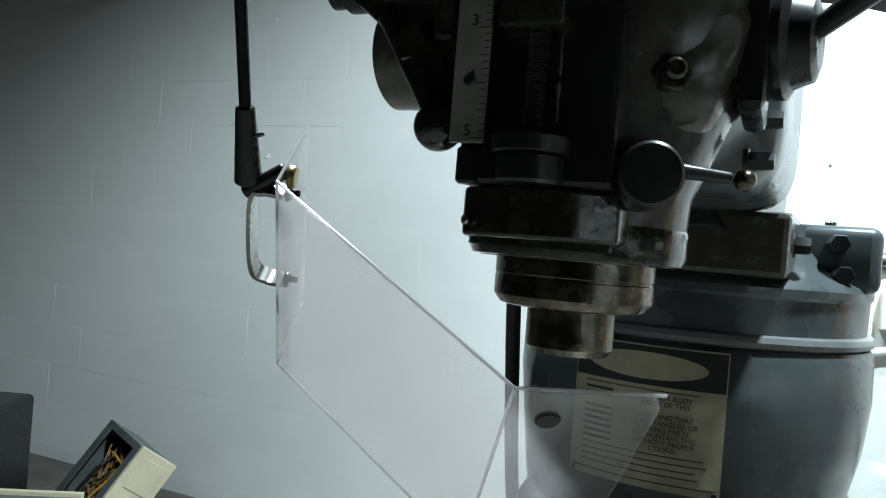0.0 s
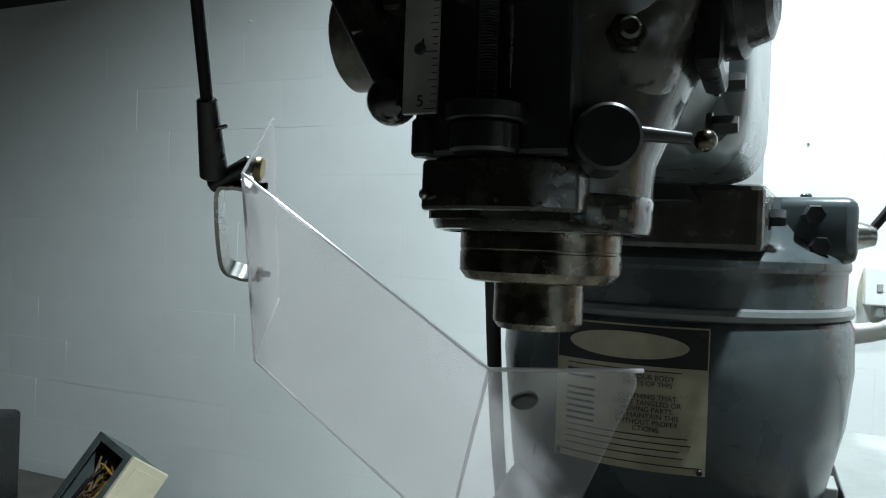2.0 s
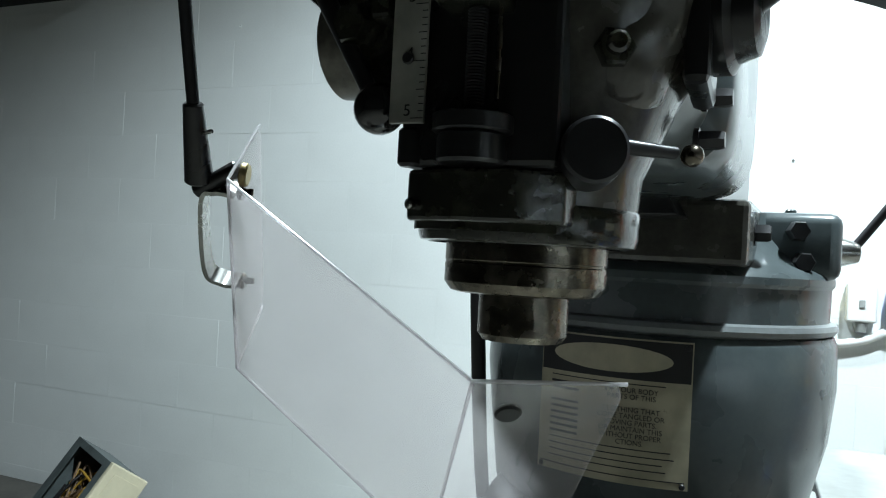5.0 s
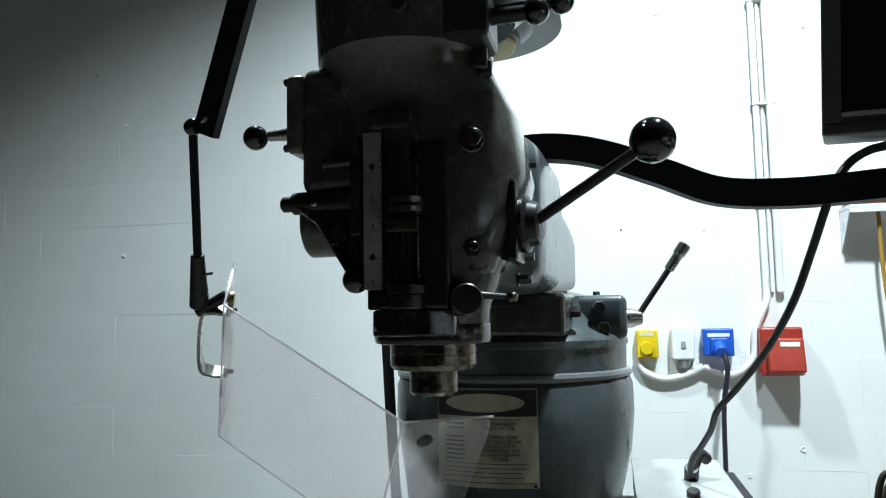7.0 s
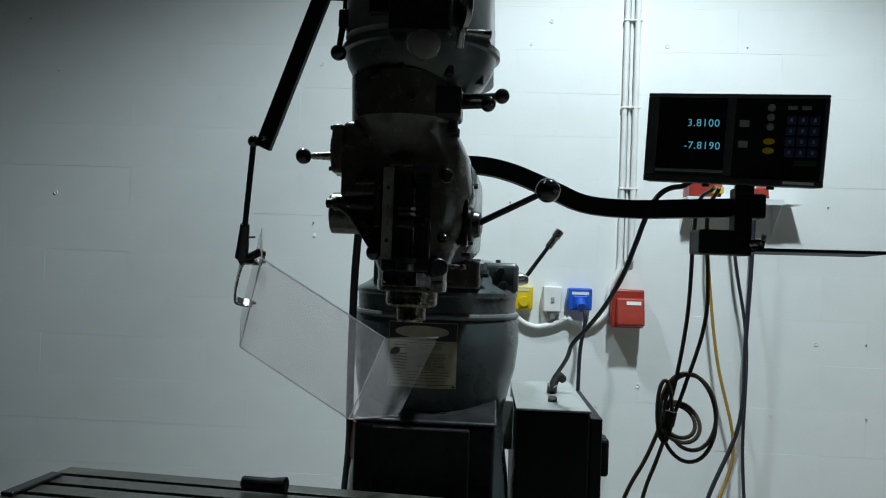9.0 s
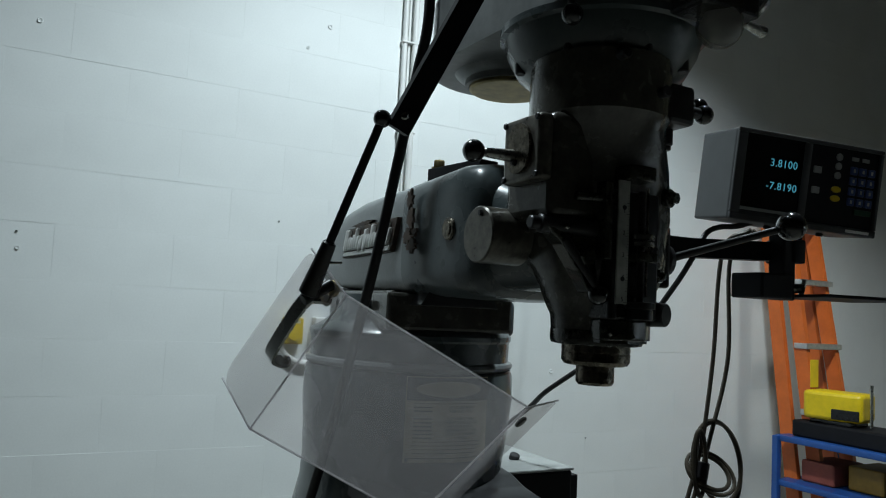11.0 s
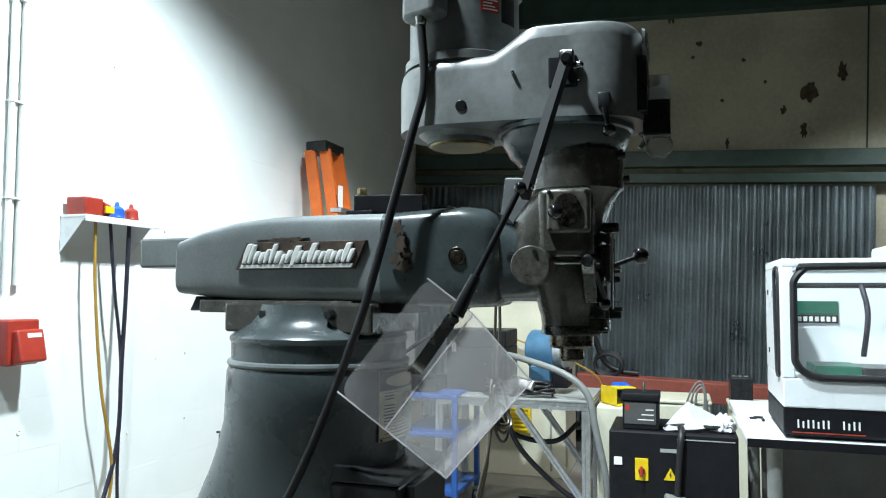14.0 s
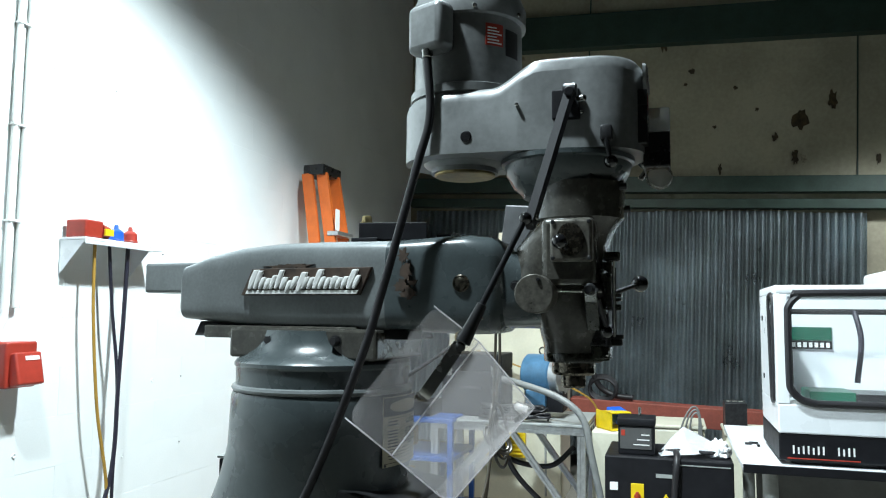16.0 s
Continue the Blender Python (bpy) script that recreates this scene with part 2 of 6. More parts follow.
def rod(p0, p1, r0, r1=None, seg=20, edge=0.0015):
    m, n = frame_to(p0, p1)
    r1 = r0 if r1 is None else r1
    e = min(edge, r0 * 0.4, r1 * 0.4, n * 0.3)
    return lathe([(r0 - e, 0), (r0, e), (r1, n - e), (r1 - e, n)], seg, m)


def ball(c, r, seg=24):
    bm = bmesh.new()
    bmesh.ops.create_uvsphere(bm, u_segments=seg, v_segments=seg // 2 + 2, radius=r)
    bm.transform(Matrix.Translation(c))
    return bm


def hexbolt(p0, p1, r, washer=True):
    m, n = frame_to(p0, p1)
    b = lathe([(r * 0.92, 0), (r, n * 0.15), (r, n * 0.8), (r * 0.85, n)], 6, m)
    return join(b, lathe([(r * 1.3, -0.001), (r * 1.3, n * 0.12)], 20, m)) if washer else b


def smooth_path(points, step=8):
    pts = [Vector(p) for p in points]
    pts = [pts[0] * 2 - pts[1]] + pts + [pts[-1] * 2 - pts[-2]]
    out = []
    for i in range(1, len(pts) - 2):
        a, b, c, d = pts[i - 1 : i + 3]
        for k in range(step):
            t = k / step
            out.append(0.5 * ((2 * b) + (c - a) * t + (2 * a - 5 * b + 4 * c - d) * t * t + (3 * b - a - 3 * c + d) * t**3))
    out.append(pts[-2])
    return out


def sweep(points, section, step=8, up=(0, 0, 1), smooth=True):
    """A section (list of 2D points) swept along a smooth path."""
    path = smooth_path(points, step) if smooth else [Vector(p) for p in points]
    bm, rings = bmesh.new(), []
    for i, p in enumerate(path):
        d = (path[min(i + 1, len(path) - 1)] - path[max(i - 1, 0)]).normalized()
        u = Vector(up)
        if abs(d.dot(u)) > 0.95:
            u = Vector((1, 0, 0))
        s = d.cross(u).normalized()
        v = s.cross(d)
        rings.append([bm.verts.new(p + s * a + v * b) for a, b in section])
    n = len(section)
    for a, b in zip(rings, rings[1:]):
        for k in range(n):
            bm.faces.new((a[k], a[(k + 1) % n], b[(k + 1) % n], b[k]))
    bm.faces.new(rings[0][::-1])
    bm.faces.new(rings[-1])
    return bm


def tube(points, r, seg=10, step=8, smooth=True):
    path = smooth_path(points, step) if smooth else [Vector(p) for p in points]
    bm, rings, s = bmesh.new(), [], None
    for i, p in enumerate(path):
        d = (path[min(i + 1, len(path) - 1)] - path[max(i - 1, 0)]).normalized()
        if s is None:
            s = d.orthogonal().normalized()
        s = (s - d * s.dot(d)).normalized()
        v = d.cross(s)
        rings.append([bm.verts.new(p + r * (s * math.cos(2 * math.pi * k / seg) + v * math.sin(2 * math.pi * k / seg))) for k in range(seg)])
    for a, b in zip(rings, rings[1:]):
        for k in range(seg):
            bm.faces.new((a[k], a[(k + 1) % seg], b[(k + 1) % seg], b[k]))
    bm.faces.new(rings[0][::-1])
    bm.faces.new(rings[-1])
    return bm


def rect(w, h):
    return [(-w / 2, -h / 2), (w / 2, -h / 2), (w / 2, h / 2), (-w / 2, h / 2)]


def oval(cx, cy, rx, ry, e, n=40):
    out = []
    for k in range(n):
        a = 2 * math.pi * k / n
        c, s = math.cos(a), math.sin(a)
        out.append((cx + rx * math.copysign(abs(c) ** (2 / e), c), cy + ry * math.copysign(abs(s) ** (2 / e), s)))
    return out


def loft(rings):
    bm = bmesh.new()
    vs = [[bm.verts.new(p) for p in r] for r in rings]
    n = len(vs[0])
    for a, b in zip(vs, vs[1:]):
        for k in range(n):
            bm.faces.new((a[k], a[(k + 1) % n], b[(k + 1) % n], b[k]))
    bm.faces.new(vs[0][::-1])
    bm.faces.new(vs[-1])
    return bm


def tower(sections, n=44):
    """Upright casting from (z, cx, cy, rx, ry, squareness)."""
    return loft([[(x, y, z) for x, y in oval(cx, cy, rx, ry, e, n)] for z, cx, cy, rx, ry, e in sections])


def lying(sections, n=40):
    """Casting lying along y from (y, cx, cz, rx, rz, squareness)."""
    return loft([[(x, y, z) for x, z in oval(cx, cz, rx, rz, e, n)] for y, cx, cz, rx, rz, e in sections])


def prism(poly, z0, z1, m=None, bevel=0.0):
    """Flat outline (x, y) made thick from z0 to z1, then laid by m."""
    bm = bmesh.new()
    f = bm.faces.new([bm.verts.new((x, y, z0)) for x, y in poly])
    r = bmesh.ops.extrude_face_region(bm, geom=[f])
    bmesh.ops.translate(bm, verts=[v for v in r["geom"] if isinstance(v, bmesh.types.BMVert)], vec=(0, 0, z1 - z0))
    if bevel:
        bmesh.ops.bevel(bm, geom=list(bm.edges), offset=bevel, segments=2, profile=0.5, affect="EDGES")
    if m is not None:
        bm.transform(m)
    return bm


def basis(o, u, v):
    """A frame at o with x along u and y towards v."""
    u = Vector(u).normalized()
    w = u.cross(Vector(v)).normalized()
    return Matrix.Translation(o) @ Matrix((u, w.cross(u), w)).transposed().to_4x4()


def words(text, size, m, material, parent, name="lettering", depth=0.0004):
    c = bpy.data.curves.new(name, "FONT")
    c.body, c.size, c.extrude, c.align_x, c.align_y = text, size, depth, "CENTER", "CENTER"
    c.materials.append(material)
    ob = new(name, c)
    ob.matrix_world = m
    ob.parent = parent
    ob.matrix_parent_inverse = parent.matrix_world.inverted()
    return ob


def place(ob, dx=0.0, dy=0.0, dz=0.0, lean=0.0):
    """Set a finished thing down elsewhere, with its parts."""
    c = ob.matrix_world.translation.copy()
    ob.matrix_world = Matrix.Translation((dx, dy, dz)) @ Matrix.Translation(c) @ Matrix.Rotation(radians(lean), 4, "X") @ Matrix.Translation(-c) @ ob.matrix_world
    bpy.context.view_layer.update()
    return ob


def blotch(cx, cy, rx, ry, seed, n=18):
    rng = random.Random(seed)
    return [(cx + rx * math.cos(2 * math.pi * k / n) * (w := rng.uniform(0.5, 1.15)), cy + ry * math.sin(2 * math.pi * k / n) * w) for k in range(n)]


# ---- the hall ----
FLOOR, WALL_Y, WALL_X = -0.07, 2.25, 5.4
floor = thing("floor", box(-5.2, 7.0, -6.2, 2.6, FLOOR - 0.2, FLOOR, 0), CONCRETE, "worn grey concrete workshop floor", "floor", kind="structure")
wall_n = thing("wall_north", box(-5.0, WALL_X, WALL_Y + 0.0013, WALL_Y + 0.25, FLOOR, 5.2, 0), PAINT, "white painted concrete block wall", "wall", kind="structure")
wall_e = thing("wall_east", box(WALL_X + 0.06, WALL_X + 0.3, -6.0, WALL_Y + 0.25, FLOOR, 5.2, 0), PANEL, "liner wall above dark green rails and corrugated steel", "wall", kind="structure")
# closing surfaces, never in view, kept dark to hold down bounced light
thing("wall_south", box(-5.0, WALL_X, -6.2, -6.0, FLOOR, 5.2, 0), DARK_UNSEEN, "unseen closing wall, dark to limit bounced light", "wall", kind="structure")
thing("wall_west", box(-5.2, -5.0, -6.2, 2.5, FLOOR, 5.2, 0), DARK_UNSEEN, "unseen closing wall, dark to limit bounced light", "wall", kind="structure")
thing("ceiling", box(-5.2, 5.7, -6.2, 2.5, 5.2, 5.4, 0), DARK_UNSEEN, "unseen closing ceiling, dark to limit bounced light", "ceiling", kind="structure")

# far wall: rails, corrugated sheets, torn lining
for n, (z0, z1) in enumerate(((2.16, 2.24), (2.30, 2.44), (3.66, 3.98))):
    part("rail", box(WALL_X - 0.06, WALL_X + 0.059, -5.99, WALL_Y - 0.005, z0, z1, 0.004), BEAM, wall_e, "dark green steel rail")
rng = random.Random(4)
for s in range(7):
    y1 = 2.2 - s * 0.5643
    bm = bmesh.new()
    cols = []
    for k in range(161):
        y = y1 - 0.5643 * k / 160
        x = WALL_X + 0.012 - 0.022 * math.copysign(abs(math.sin(2 * math.pi * k / 160 * 9)) ** 0.5, math.sin(2 * math.pi * k / 160 * 9 + 1e-6)) - 0.0015 * s % 2
        cols.append([bm.verts.new((x, y, z)) for z in (FLOOR, 2.13 + 0.006 * (s % 3))])
    for a, b in zip(cols, cols[1:]):
        bm.faces.new((a[0], b[0], b[1], a[1]))
    bmesh.ops.solidify(bm, geom=list(bm.faces), thickness=0.0012)
    part("corrugated_sheet", bm, GALV, wall_e)
for y in (-3.0, -1.69, 0.57, 1.6):
    part("panel_joint", box(WALL_X + 0.052, WALL_X + 0.062, y - 0.006, y + 0.006, 2.45, 5.1, 0), BEAM, wall_e)
spots = [(-1.25, 2.95, 0.07, 0.1), (-1.21, 2.62, 0.03, 0.08), (-1.05, 2.8, 0.025, 0.04), (-1.5, 3.12, 0.04, 0.1), (-1.95, 3.3, 0.03, 0.03), (-0.72, 3.25, 0.02, 0.02),
         (-0.35, 3.42, 0.03, 0.03), (-0.3, 3.3, 0.02, 0.02), (-0.55, 2.9, 0.02, 0.02), (-0.6, 2.52, 0.02, 0.06), (-0.1, 3.7, 0.04, 0.09), (-0.9, 3.05, 0.015, 0.02),
         (-1.85, 2.6, 0.02, 0.06), (1.35, 2.58, 0.08, 0.08), (0.5, 2.55, 0.03, 0.05), (-2.3, 2.95, 0.05, 0.09), (-2.7, 3.4, 0.05, 0.1), (2.12, 4.0, 0.2, 0.5), (1.75, 3.7, 0.1, 0.2)]
for n, (y, z, ry, rz) in enumerate(spots):
    part("torn_patch", prism(blotch(y, z, ry, rz, n), -0.002, 0.006, basis((WALL_X + 0.06, 0, 0), (0, 1, 0), (0, 0, 1)) @ pose(0, 0, -0.004)), RUST, wall_e, "torn brown insulation")


# the far wall runs slightly out of level
wall_e.matrix_world = Matrix.Translation((0, -1.7, 2.03)) @ Matrix.Rotation(radians(2.1), 4, "X") @ Matrix.Translation((0, 1.7, -2.0))
bpy.context.view_layer.update()

# ---- milling machine ----
mill = base("milling_machine", (0, 0.6, FLOOR), "dark grey-green enamelled turret milling machine on the floor", "milling machine")


def mp(name, bm, m, label="", parent=None, smooth=35):
    return part(name, bm, m, parent or mill, label, smooth)


RAMM = pose(0, 0.3, 0) @ pose(0, 0, 0, 0, 0, -4.6) @ pose(0, -0.3, 0)


def turn(bm):
    return moved(bm, RAMM)


column = mp("column", tower([(FLOOR, 0, 0.74, 0.26, 0.44, 5), (FLOOR + 0.08, 0, 0.74, 0.255, 0.43, 5), (FLOOR + 0.1, 0, 0.70, 0.23, 0.36, 4), (0.45, 0, 0.635, 0.21, 0.275, 3),
    (0.75, 0, 0.6, 0.19, 0.236, 2.5), (0.86, 0.0, 0.583, 0.174, 0.21, 2.3), (0.91, 0.002, 0.57, 0.172, 0.204, 2.2), (0.95, 0.005, 0.558, 0.178, 0.201, 2.2),
    (1.01, 0.008, 0.549, 0.19, 0.198, 2), (1.07, 0.008, 0.545, 0.196, 0.197, 2), (1.116, 0.008, 0.545, 0.195, 0.195, 2), (1.126, 0.008, 0.545, 0.191, 0.191, 2)], 64), ENAMEL, "grey enamelled column with bulging top")
mp("column_way", join(box(-0.14, 0.152, 0.305, 0.5, 0.0, 0.915, 0.006), box(-0.1, 0.1, 0.288, 0.31, 0.0, 0.91, 0.003)), BLACKOX, "dark dovetail way")
# enamel casting like the column; the black material stands for shadow on it
mp("front_shoulder", prism([(0.302, 0.916), (0.5, 0.916), (0.5, 0.96), (0.4, 0.945), (0.36, 0.932), (0.306, 0.924)], -0.143, 0.155, Matrix(((0, 0, 1, 0), (1, 0, 0, 0), (0, 1, 0, 0), (0, 0, 0, 1))), 0.004), BLACKOX)
T = Matrix.Translation((0.008, 0.545, 0))
# ring shares the column's paint; the paler colour is the highlight on its lip
mp("turret_ring", lathe([(0.188, 1.126), (0.193, 1.129), (0.195, 1.134), (0.193, 1.139), (0.187, 1.141)], 64, T), RAMPAINT, "edge ring with its lip highlight put in as lighter paint")
mp("turret", lathe([(0.186, 1.135), (0.187, 1.176), (0.19, 1.18), (0.19, 1.187), (0.186, 1.192), (0.17, 1.2), (0.152, 1.214), (0.14, 1.232), (0.136, 1.254)], 64, T), ENAMEL)
# worn enamel chosen here for its darkness, as shade under the ram and head
mp("ram_saddle", turn(join(box(-0.128, 0.104, 0.36, 0.71, 1.196, 1.258, 0.006), box(-0.1, 0.1, 0.42, 0.8, 1.235, 1.262, 0.003))), ENAMEL_W)
for x, y, z in ((-0.127, 0.605, 1.234), (-0.127, 0.45, 1.234), (0.103, 0.42, 1.23)):
    s = math.copysign(1, x)
    mp("clamp_bolt", turn(hexbolt((x, y, z), (x + s * 0.016, y, z), 0.0095)), BLACKOX)
ram = mp("ram", turn(lying([(0.87, -0.022, 1.331, 0.076, 0.05, 7), (0.864, -0.022, 1.335, 0.08, 0.06, 7), (0.8, -0.022, 1.343, 0.081, 0.074, 6), (0.72, -0.022, 1.348, 0.081, 0.085, 5.5), (0.62, -0.022, 1.35, 0.081, 0.091, 6),
    (0.5, -0.022, 1.35, 0.081, 0.092, 6), (0.36, -0.022, 1.348, 0.081, 0.092, 6), (0.335, -0.022, 1.347, 0.081, 0.091, 6)], 56)), RAMPAINT, "grey ram casting with chipped paint")
mp("ram_dovetail", turn(prism([(-0.09, 1.238), (0.05, 1.238), (0.03, 1.27), (-0.07, 1.27)], 0.31, 0.835, Matrix(((1, 0, 0, 0), (0, 0, 1, 0), (0, 1, 0, 0), (0, 0, 0, 1))), 0.002)), BLACKOX, "dark dovetail slide under the ram")
mp("ram_tail", turn(box(-0.058, 0.03, 0.82, 1.014, 1.335, 1.405, 0.006)), RAMPAINT)
mp("ram_adapter", lying([(0.36, 0, 1.348, 0.1082, 0.0922, 6), (0.33, 0, 1.348, 0.1092, 0.0935, 6), (0.2, -0.004, 1.35, 0.104, 0.1, 5.5), (0.15, -0.004, 1.348, 0.102, 0.096, 5.5), (0.134, -0.003, 1.345, 0.097, 0.09, 5), (0.124, -0.002, 1.342, 0.086, 0.078, 4), (0.06, 0, 1.335, 0.08, 0.072, 2.2), (0.0, 0, 1.335, 0.075, 0.066, 2.2)], 56), ENAMEL, "dark grey knuckle casting")
mp("pivot_bolt", join(rod((-0.1, 0.202, 1.35), (-0.112, 0.202, 1.35), 0.017), rod((-0.111, 0.202, 1.35), (-0.114, 0.202, 1.35), 0.011)), OLDSTEEL)
mp("pivot_screw", hexbolt((-0.105, 0.095, 1.345), (-0.118, 0.095, 1.345), 0.008), BLACKOX)
west = basis((-0.1085, 0, 0), (0, -1, 0), (0, 0, 1))
flank = RAMM @ west @ Matrix.Translation((0.016, 0.005, 0))  # x runs to -y, y up, z to -x
for k, (y, z, ry, rz) in enumerate(((0.318, 1.405, 0.012, 0.016), (0.312, 1.372, 0.013, 0.02), (0.322, 1.345, 0.02, 0.014), (0.305, 1.33, 0.02, 0.012), (0.297, 1.352, 0.01, 0.008))):
    mp("paint_chip", prism(blotch(-y, z, ry, rz, 40 + k, 22), -0.004, 0.0, west @ Matrix.Translation((0, 0, 0.0105))), BROWNPATCH, "chipped paint down to brown primer")
badge = mp("badge", prism([(-0.712, 1.322), (-0.425, 1.322), (-0.398, 1.379), (-0.685, 1.379)], -0.006, 0.003, flank, 0.001), BROWNPATCH, "recessed maker's badge with silver raised shapes")
# raised brand lettering kept as plain slanted strokes
rng = random.Random(11)
x = -0.693
for k in range(20):
    h = (0.042, 0.04, 0.026, 0.024, 0.03, 0.041, 0.026, 0.025, 0.027, 0.042, 0.026, 0.025, 0.041, 0.026, 0.024, 0.027, 0.024, 0.026, 0.04, 0.028)[k]
    w = 0.0095 if k % 3 else 0.0125
    low = 1.3345 - (0.006 if k in (7, 9) else 0)
    part("raised_stroke", prism([(x, low), (x + w * 0.8, low), (x + w + h * 0.22, low + h * 0.5), (x + w + h * 0.42, low + h), (x + h * 0.36, low + h), (x + h * 0.12, low + h * 0.5)], 0.002, 0.009, flank, 0.0025), SILVER, badge, "silver raised stroke")
    x += 0.0133
part("underline", prism([(-0.70, 1.3245), (-0.43, 1.3245), (-0.425, 1.3325), (-0.695, 1.3325)], 0.002, 0.006, flank, 0.0008), SILVER, badge)
part("badge_wear", prism(blotch(-0.59, 1.384, 0.07, 0.006, 7, 26), -0.006, 0.0015, flank), BROWNPATCH, badge)

# stop bar lying on the ram
stop = base("clamp_bar", (0, 0.43, 1.442), "black square steel tube with brass-coloured bolts on the ram", "bar")
part("tube_bar", moved(join(box(-0.02, 0.02, -0.12, 0.03, 0.004, 0.042, 0.002)), pose(0.005, 0.43, 1.444, 0, 0, 8)), BLACKP, stop)
part("foot", box(-0.03, 0.03, 0.41, 0.47, 1.44, 1.452, 0.002), BLACKP, stop)
part("bolt_head", hexbolt((-0.002, 0.445, 1.487), (-0.002, 0.445, 1.502), 0.011), BRASS, stop)
part("bolt_head", rod((0.012, 0.335, 1.44), (0.012, 0.335, 1.478), 0.009), BRASS, stop)

# head
head = mp("head_casting", tower([(1.199, 0, 0, 0.052, 0.052, 2), (1.203, 0, 0, 0.056, 0.056, 2), (1.235, 0, 0.002, 0.058, 0.057, 2), (1.25, 0, 0.003, 0.064, 0.06, 2.2), (1.275, 0, 0.004, 0.074, 0.063, 2.4),
    (1.292, 0.001, 0.007, 0.081, 0.069, 2.5), (1.303, 0.002, 0.016, 0.085, 0.08, 2.6), (1.315, 0.002, 0.027, 0.09, 0.092, 2.6), (1.36, 0.004, 0.032, 0.096, 0.096, 2.8), (1.42, 0.0, 0.02, 0.09, 0.09, 2.6), (1.455, -0.012, 0.0, 0.084, 0.084, 2.2), (1.47, -0.02, -0.012, 0.084, 0.084, 2), (1.476, -0.02, -0.014, 0.088, 0.088, 2), (1.545, -0.022, -0.018, 0.088, 0.088, 2)], 56), ENAMEL_W, "grey head casting with oily lower end")
mp("lower_collar", lathe([(0.05, 1.199), (0.0565, 1.2), (0.058, 1.204), (0.058, 1.216), (0.0572, 1.218)], 56), OILY, "oily bottom lip of the head")
mp("quill", lathe([(0.036, 1.1735), (0.0395, 1.1745), (0.0428, 1.179), (0.0428, 1.1885), (0.0424, 1.189), (0.0424, 1.190), (0.0428, 1.1905), (0.0428, 1.2)], 56), OLDSTEEL, "stained steel quill end")
mp("spindle_nose", lathe([(0.0165, 1.158), (0.0165, 1.149), (0.021, 1.149), (0.0225, 1.151), (0.0238, 1.1525), (0.0238, 1.175)], 48), OLDSTEEL, "steel spindle nose")
# solid block, its black colour standing for the shade inside the quill slot
mp("slot_shade_block", box(-0.043, 0.032, -0.072, -0.03, 1.232, 1.385, 0.003), PLASTIC, "black block standing in for the shaded quill slot")
clampb = mp("stop_bracket", prism([(-0.044, -0.058), (-0.04, -0.066), (-0.012, -0.076), (0.012, -0.074), (0.034, -0.06), (0.036, -0.03), (-0.04, -0.03)], 1.2075, 1.2315, None, 0.002), OILY, "oily chipped stop bracket")
mp("bracket_lip", prism([(-0.041, -0.055), (-0.036, -0.062), (-0.012, -0.071), (0.03, -0.058), (0.03, -0.03), (-0.04, -0.03)], 1.204, 1.2078), OILY)
mp("bracket_screw", rod((-0.036, -0.064, 1.215), (-0.038, -0.071, 1.215), 0.0025), STEEL)
thread = [(0.0052, 1.232)]
for k in range(94):
    z = 1.254 + k * 0.00135
    thread += [(0.0039, z), (0.0047, z + 0.00065)]
mp("stop_screw", lathe(thread + [(0.0046, 1.384)], 20, Matrix.Translation((-0.004, -0.08, 0))), BLACKOX, "threaded depth stop screw")


def knurled(z0, z1, r, at):
    b = lathe([(r - 0.0012, z0), (r, z0 + 0.0008), (r, z1 - 0.0008), (r - 0.0012, z1)], 60, Matrix.Translation(at))
    for v in b.verts:
        v.co += (v.co - Vector((at[0], at[1], v.co.z))).normalized() * (0.0004 if int(round(math.atan2(v.co.y - at[1], v.co.x - at[0]) / (2 * math.pi) * 60)) % 2 else 0)
    return b


mp("knurled_nut", knurled(1.2455, 1.2535, 0.0175, (-0.004, -0.08, 0)), BLACKOX, "knurled stop nut")
mp("nut_barrel", rod((-0.004, -0.08, 1.232), (-0.004, -0.08, 1.2455), 0.0155), PLASTIC)
mp("stop_knob", join(knurled(1.326, 1.333, 0.015, (-0.004, -0.08, 0)), knurled(1.318, 1.324, 0.0155, (-0.004, -0.08, 0))), STEEL, "steel lock nuts")
mp("guide_rod", rod((0.006, -0.079, 1.26), (0.006, -0.079, 1.39), 0.0012), OLDSTEEL)
mp("edge_rod", rod((-0.038, -0.07, 1.232), (-0.038, -0.07, 1.25), 0.006), BLACKOX)
rule = mp("scale_rule", box(-0.0435, -0.0265, -0.0835, -0.081, 1.25, 1.394, 0.0005), RULE, "etched steel depth rule")
for k in range(40):
    z, w = 1.252 + k * 0.0032, (0.006 if k % 8 == 0 else 0.004 if k % 4 == 0 else 0.0025)
    part("graduation", box(-0.0267 - w, -0.0267, -0.08375, -0.0834, z, z + 0.0004, 0), INK, rule, smooth=0)
front = lambda x, y, z: basis((x, y, z), (1, 0, 0), (0, 0, 1))
for k, d in enumerate("54321"):
    words(d, 0.0075, front(-0.0345, -0.0836, 1.2555 + k * 0.0256), INK, rule, "numeral", 0.0002)
for z in (1.279, 1.362):
    part("rule_screw", rod((-0.0385 + 0.0035, -0.0832, z), (-0.035, -0.0852, z), 0.0028), BLACKOX, rule)
mp("lock_boss", rod((0.036, -0.035, 1.241), (0.0485, -0.071, 1.24), 0.0165, 0.0145, 32), BLACKOX, "round clamp boss")
lever = mp("clamp_lever", rod((0.043, -0.06, 1.2445), (0.079, -0.04, 1.2425), 0.0042, 0.0028), BLACKOX)
part("ball_end", ball((0.0845, -0.0365, 1.242), 0.0052), OLDSTEEL, lever)
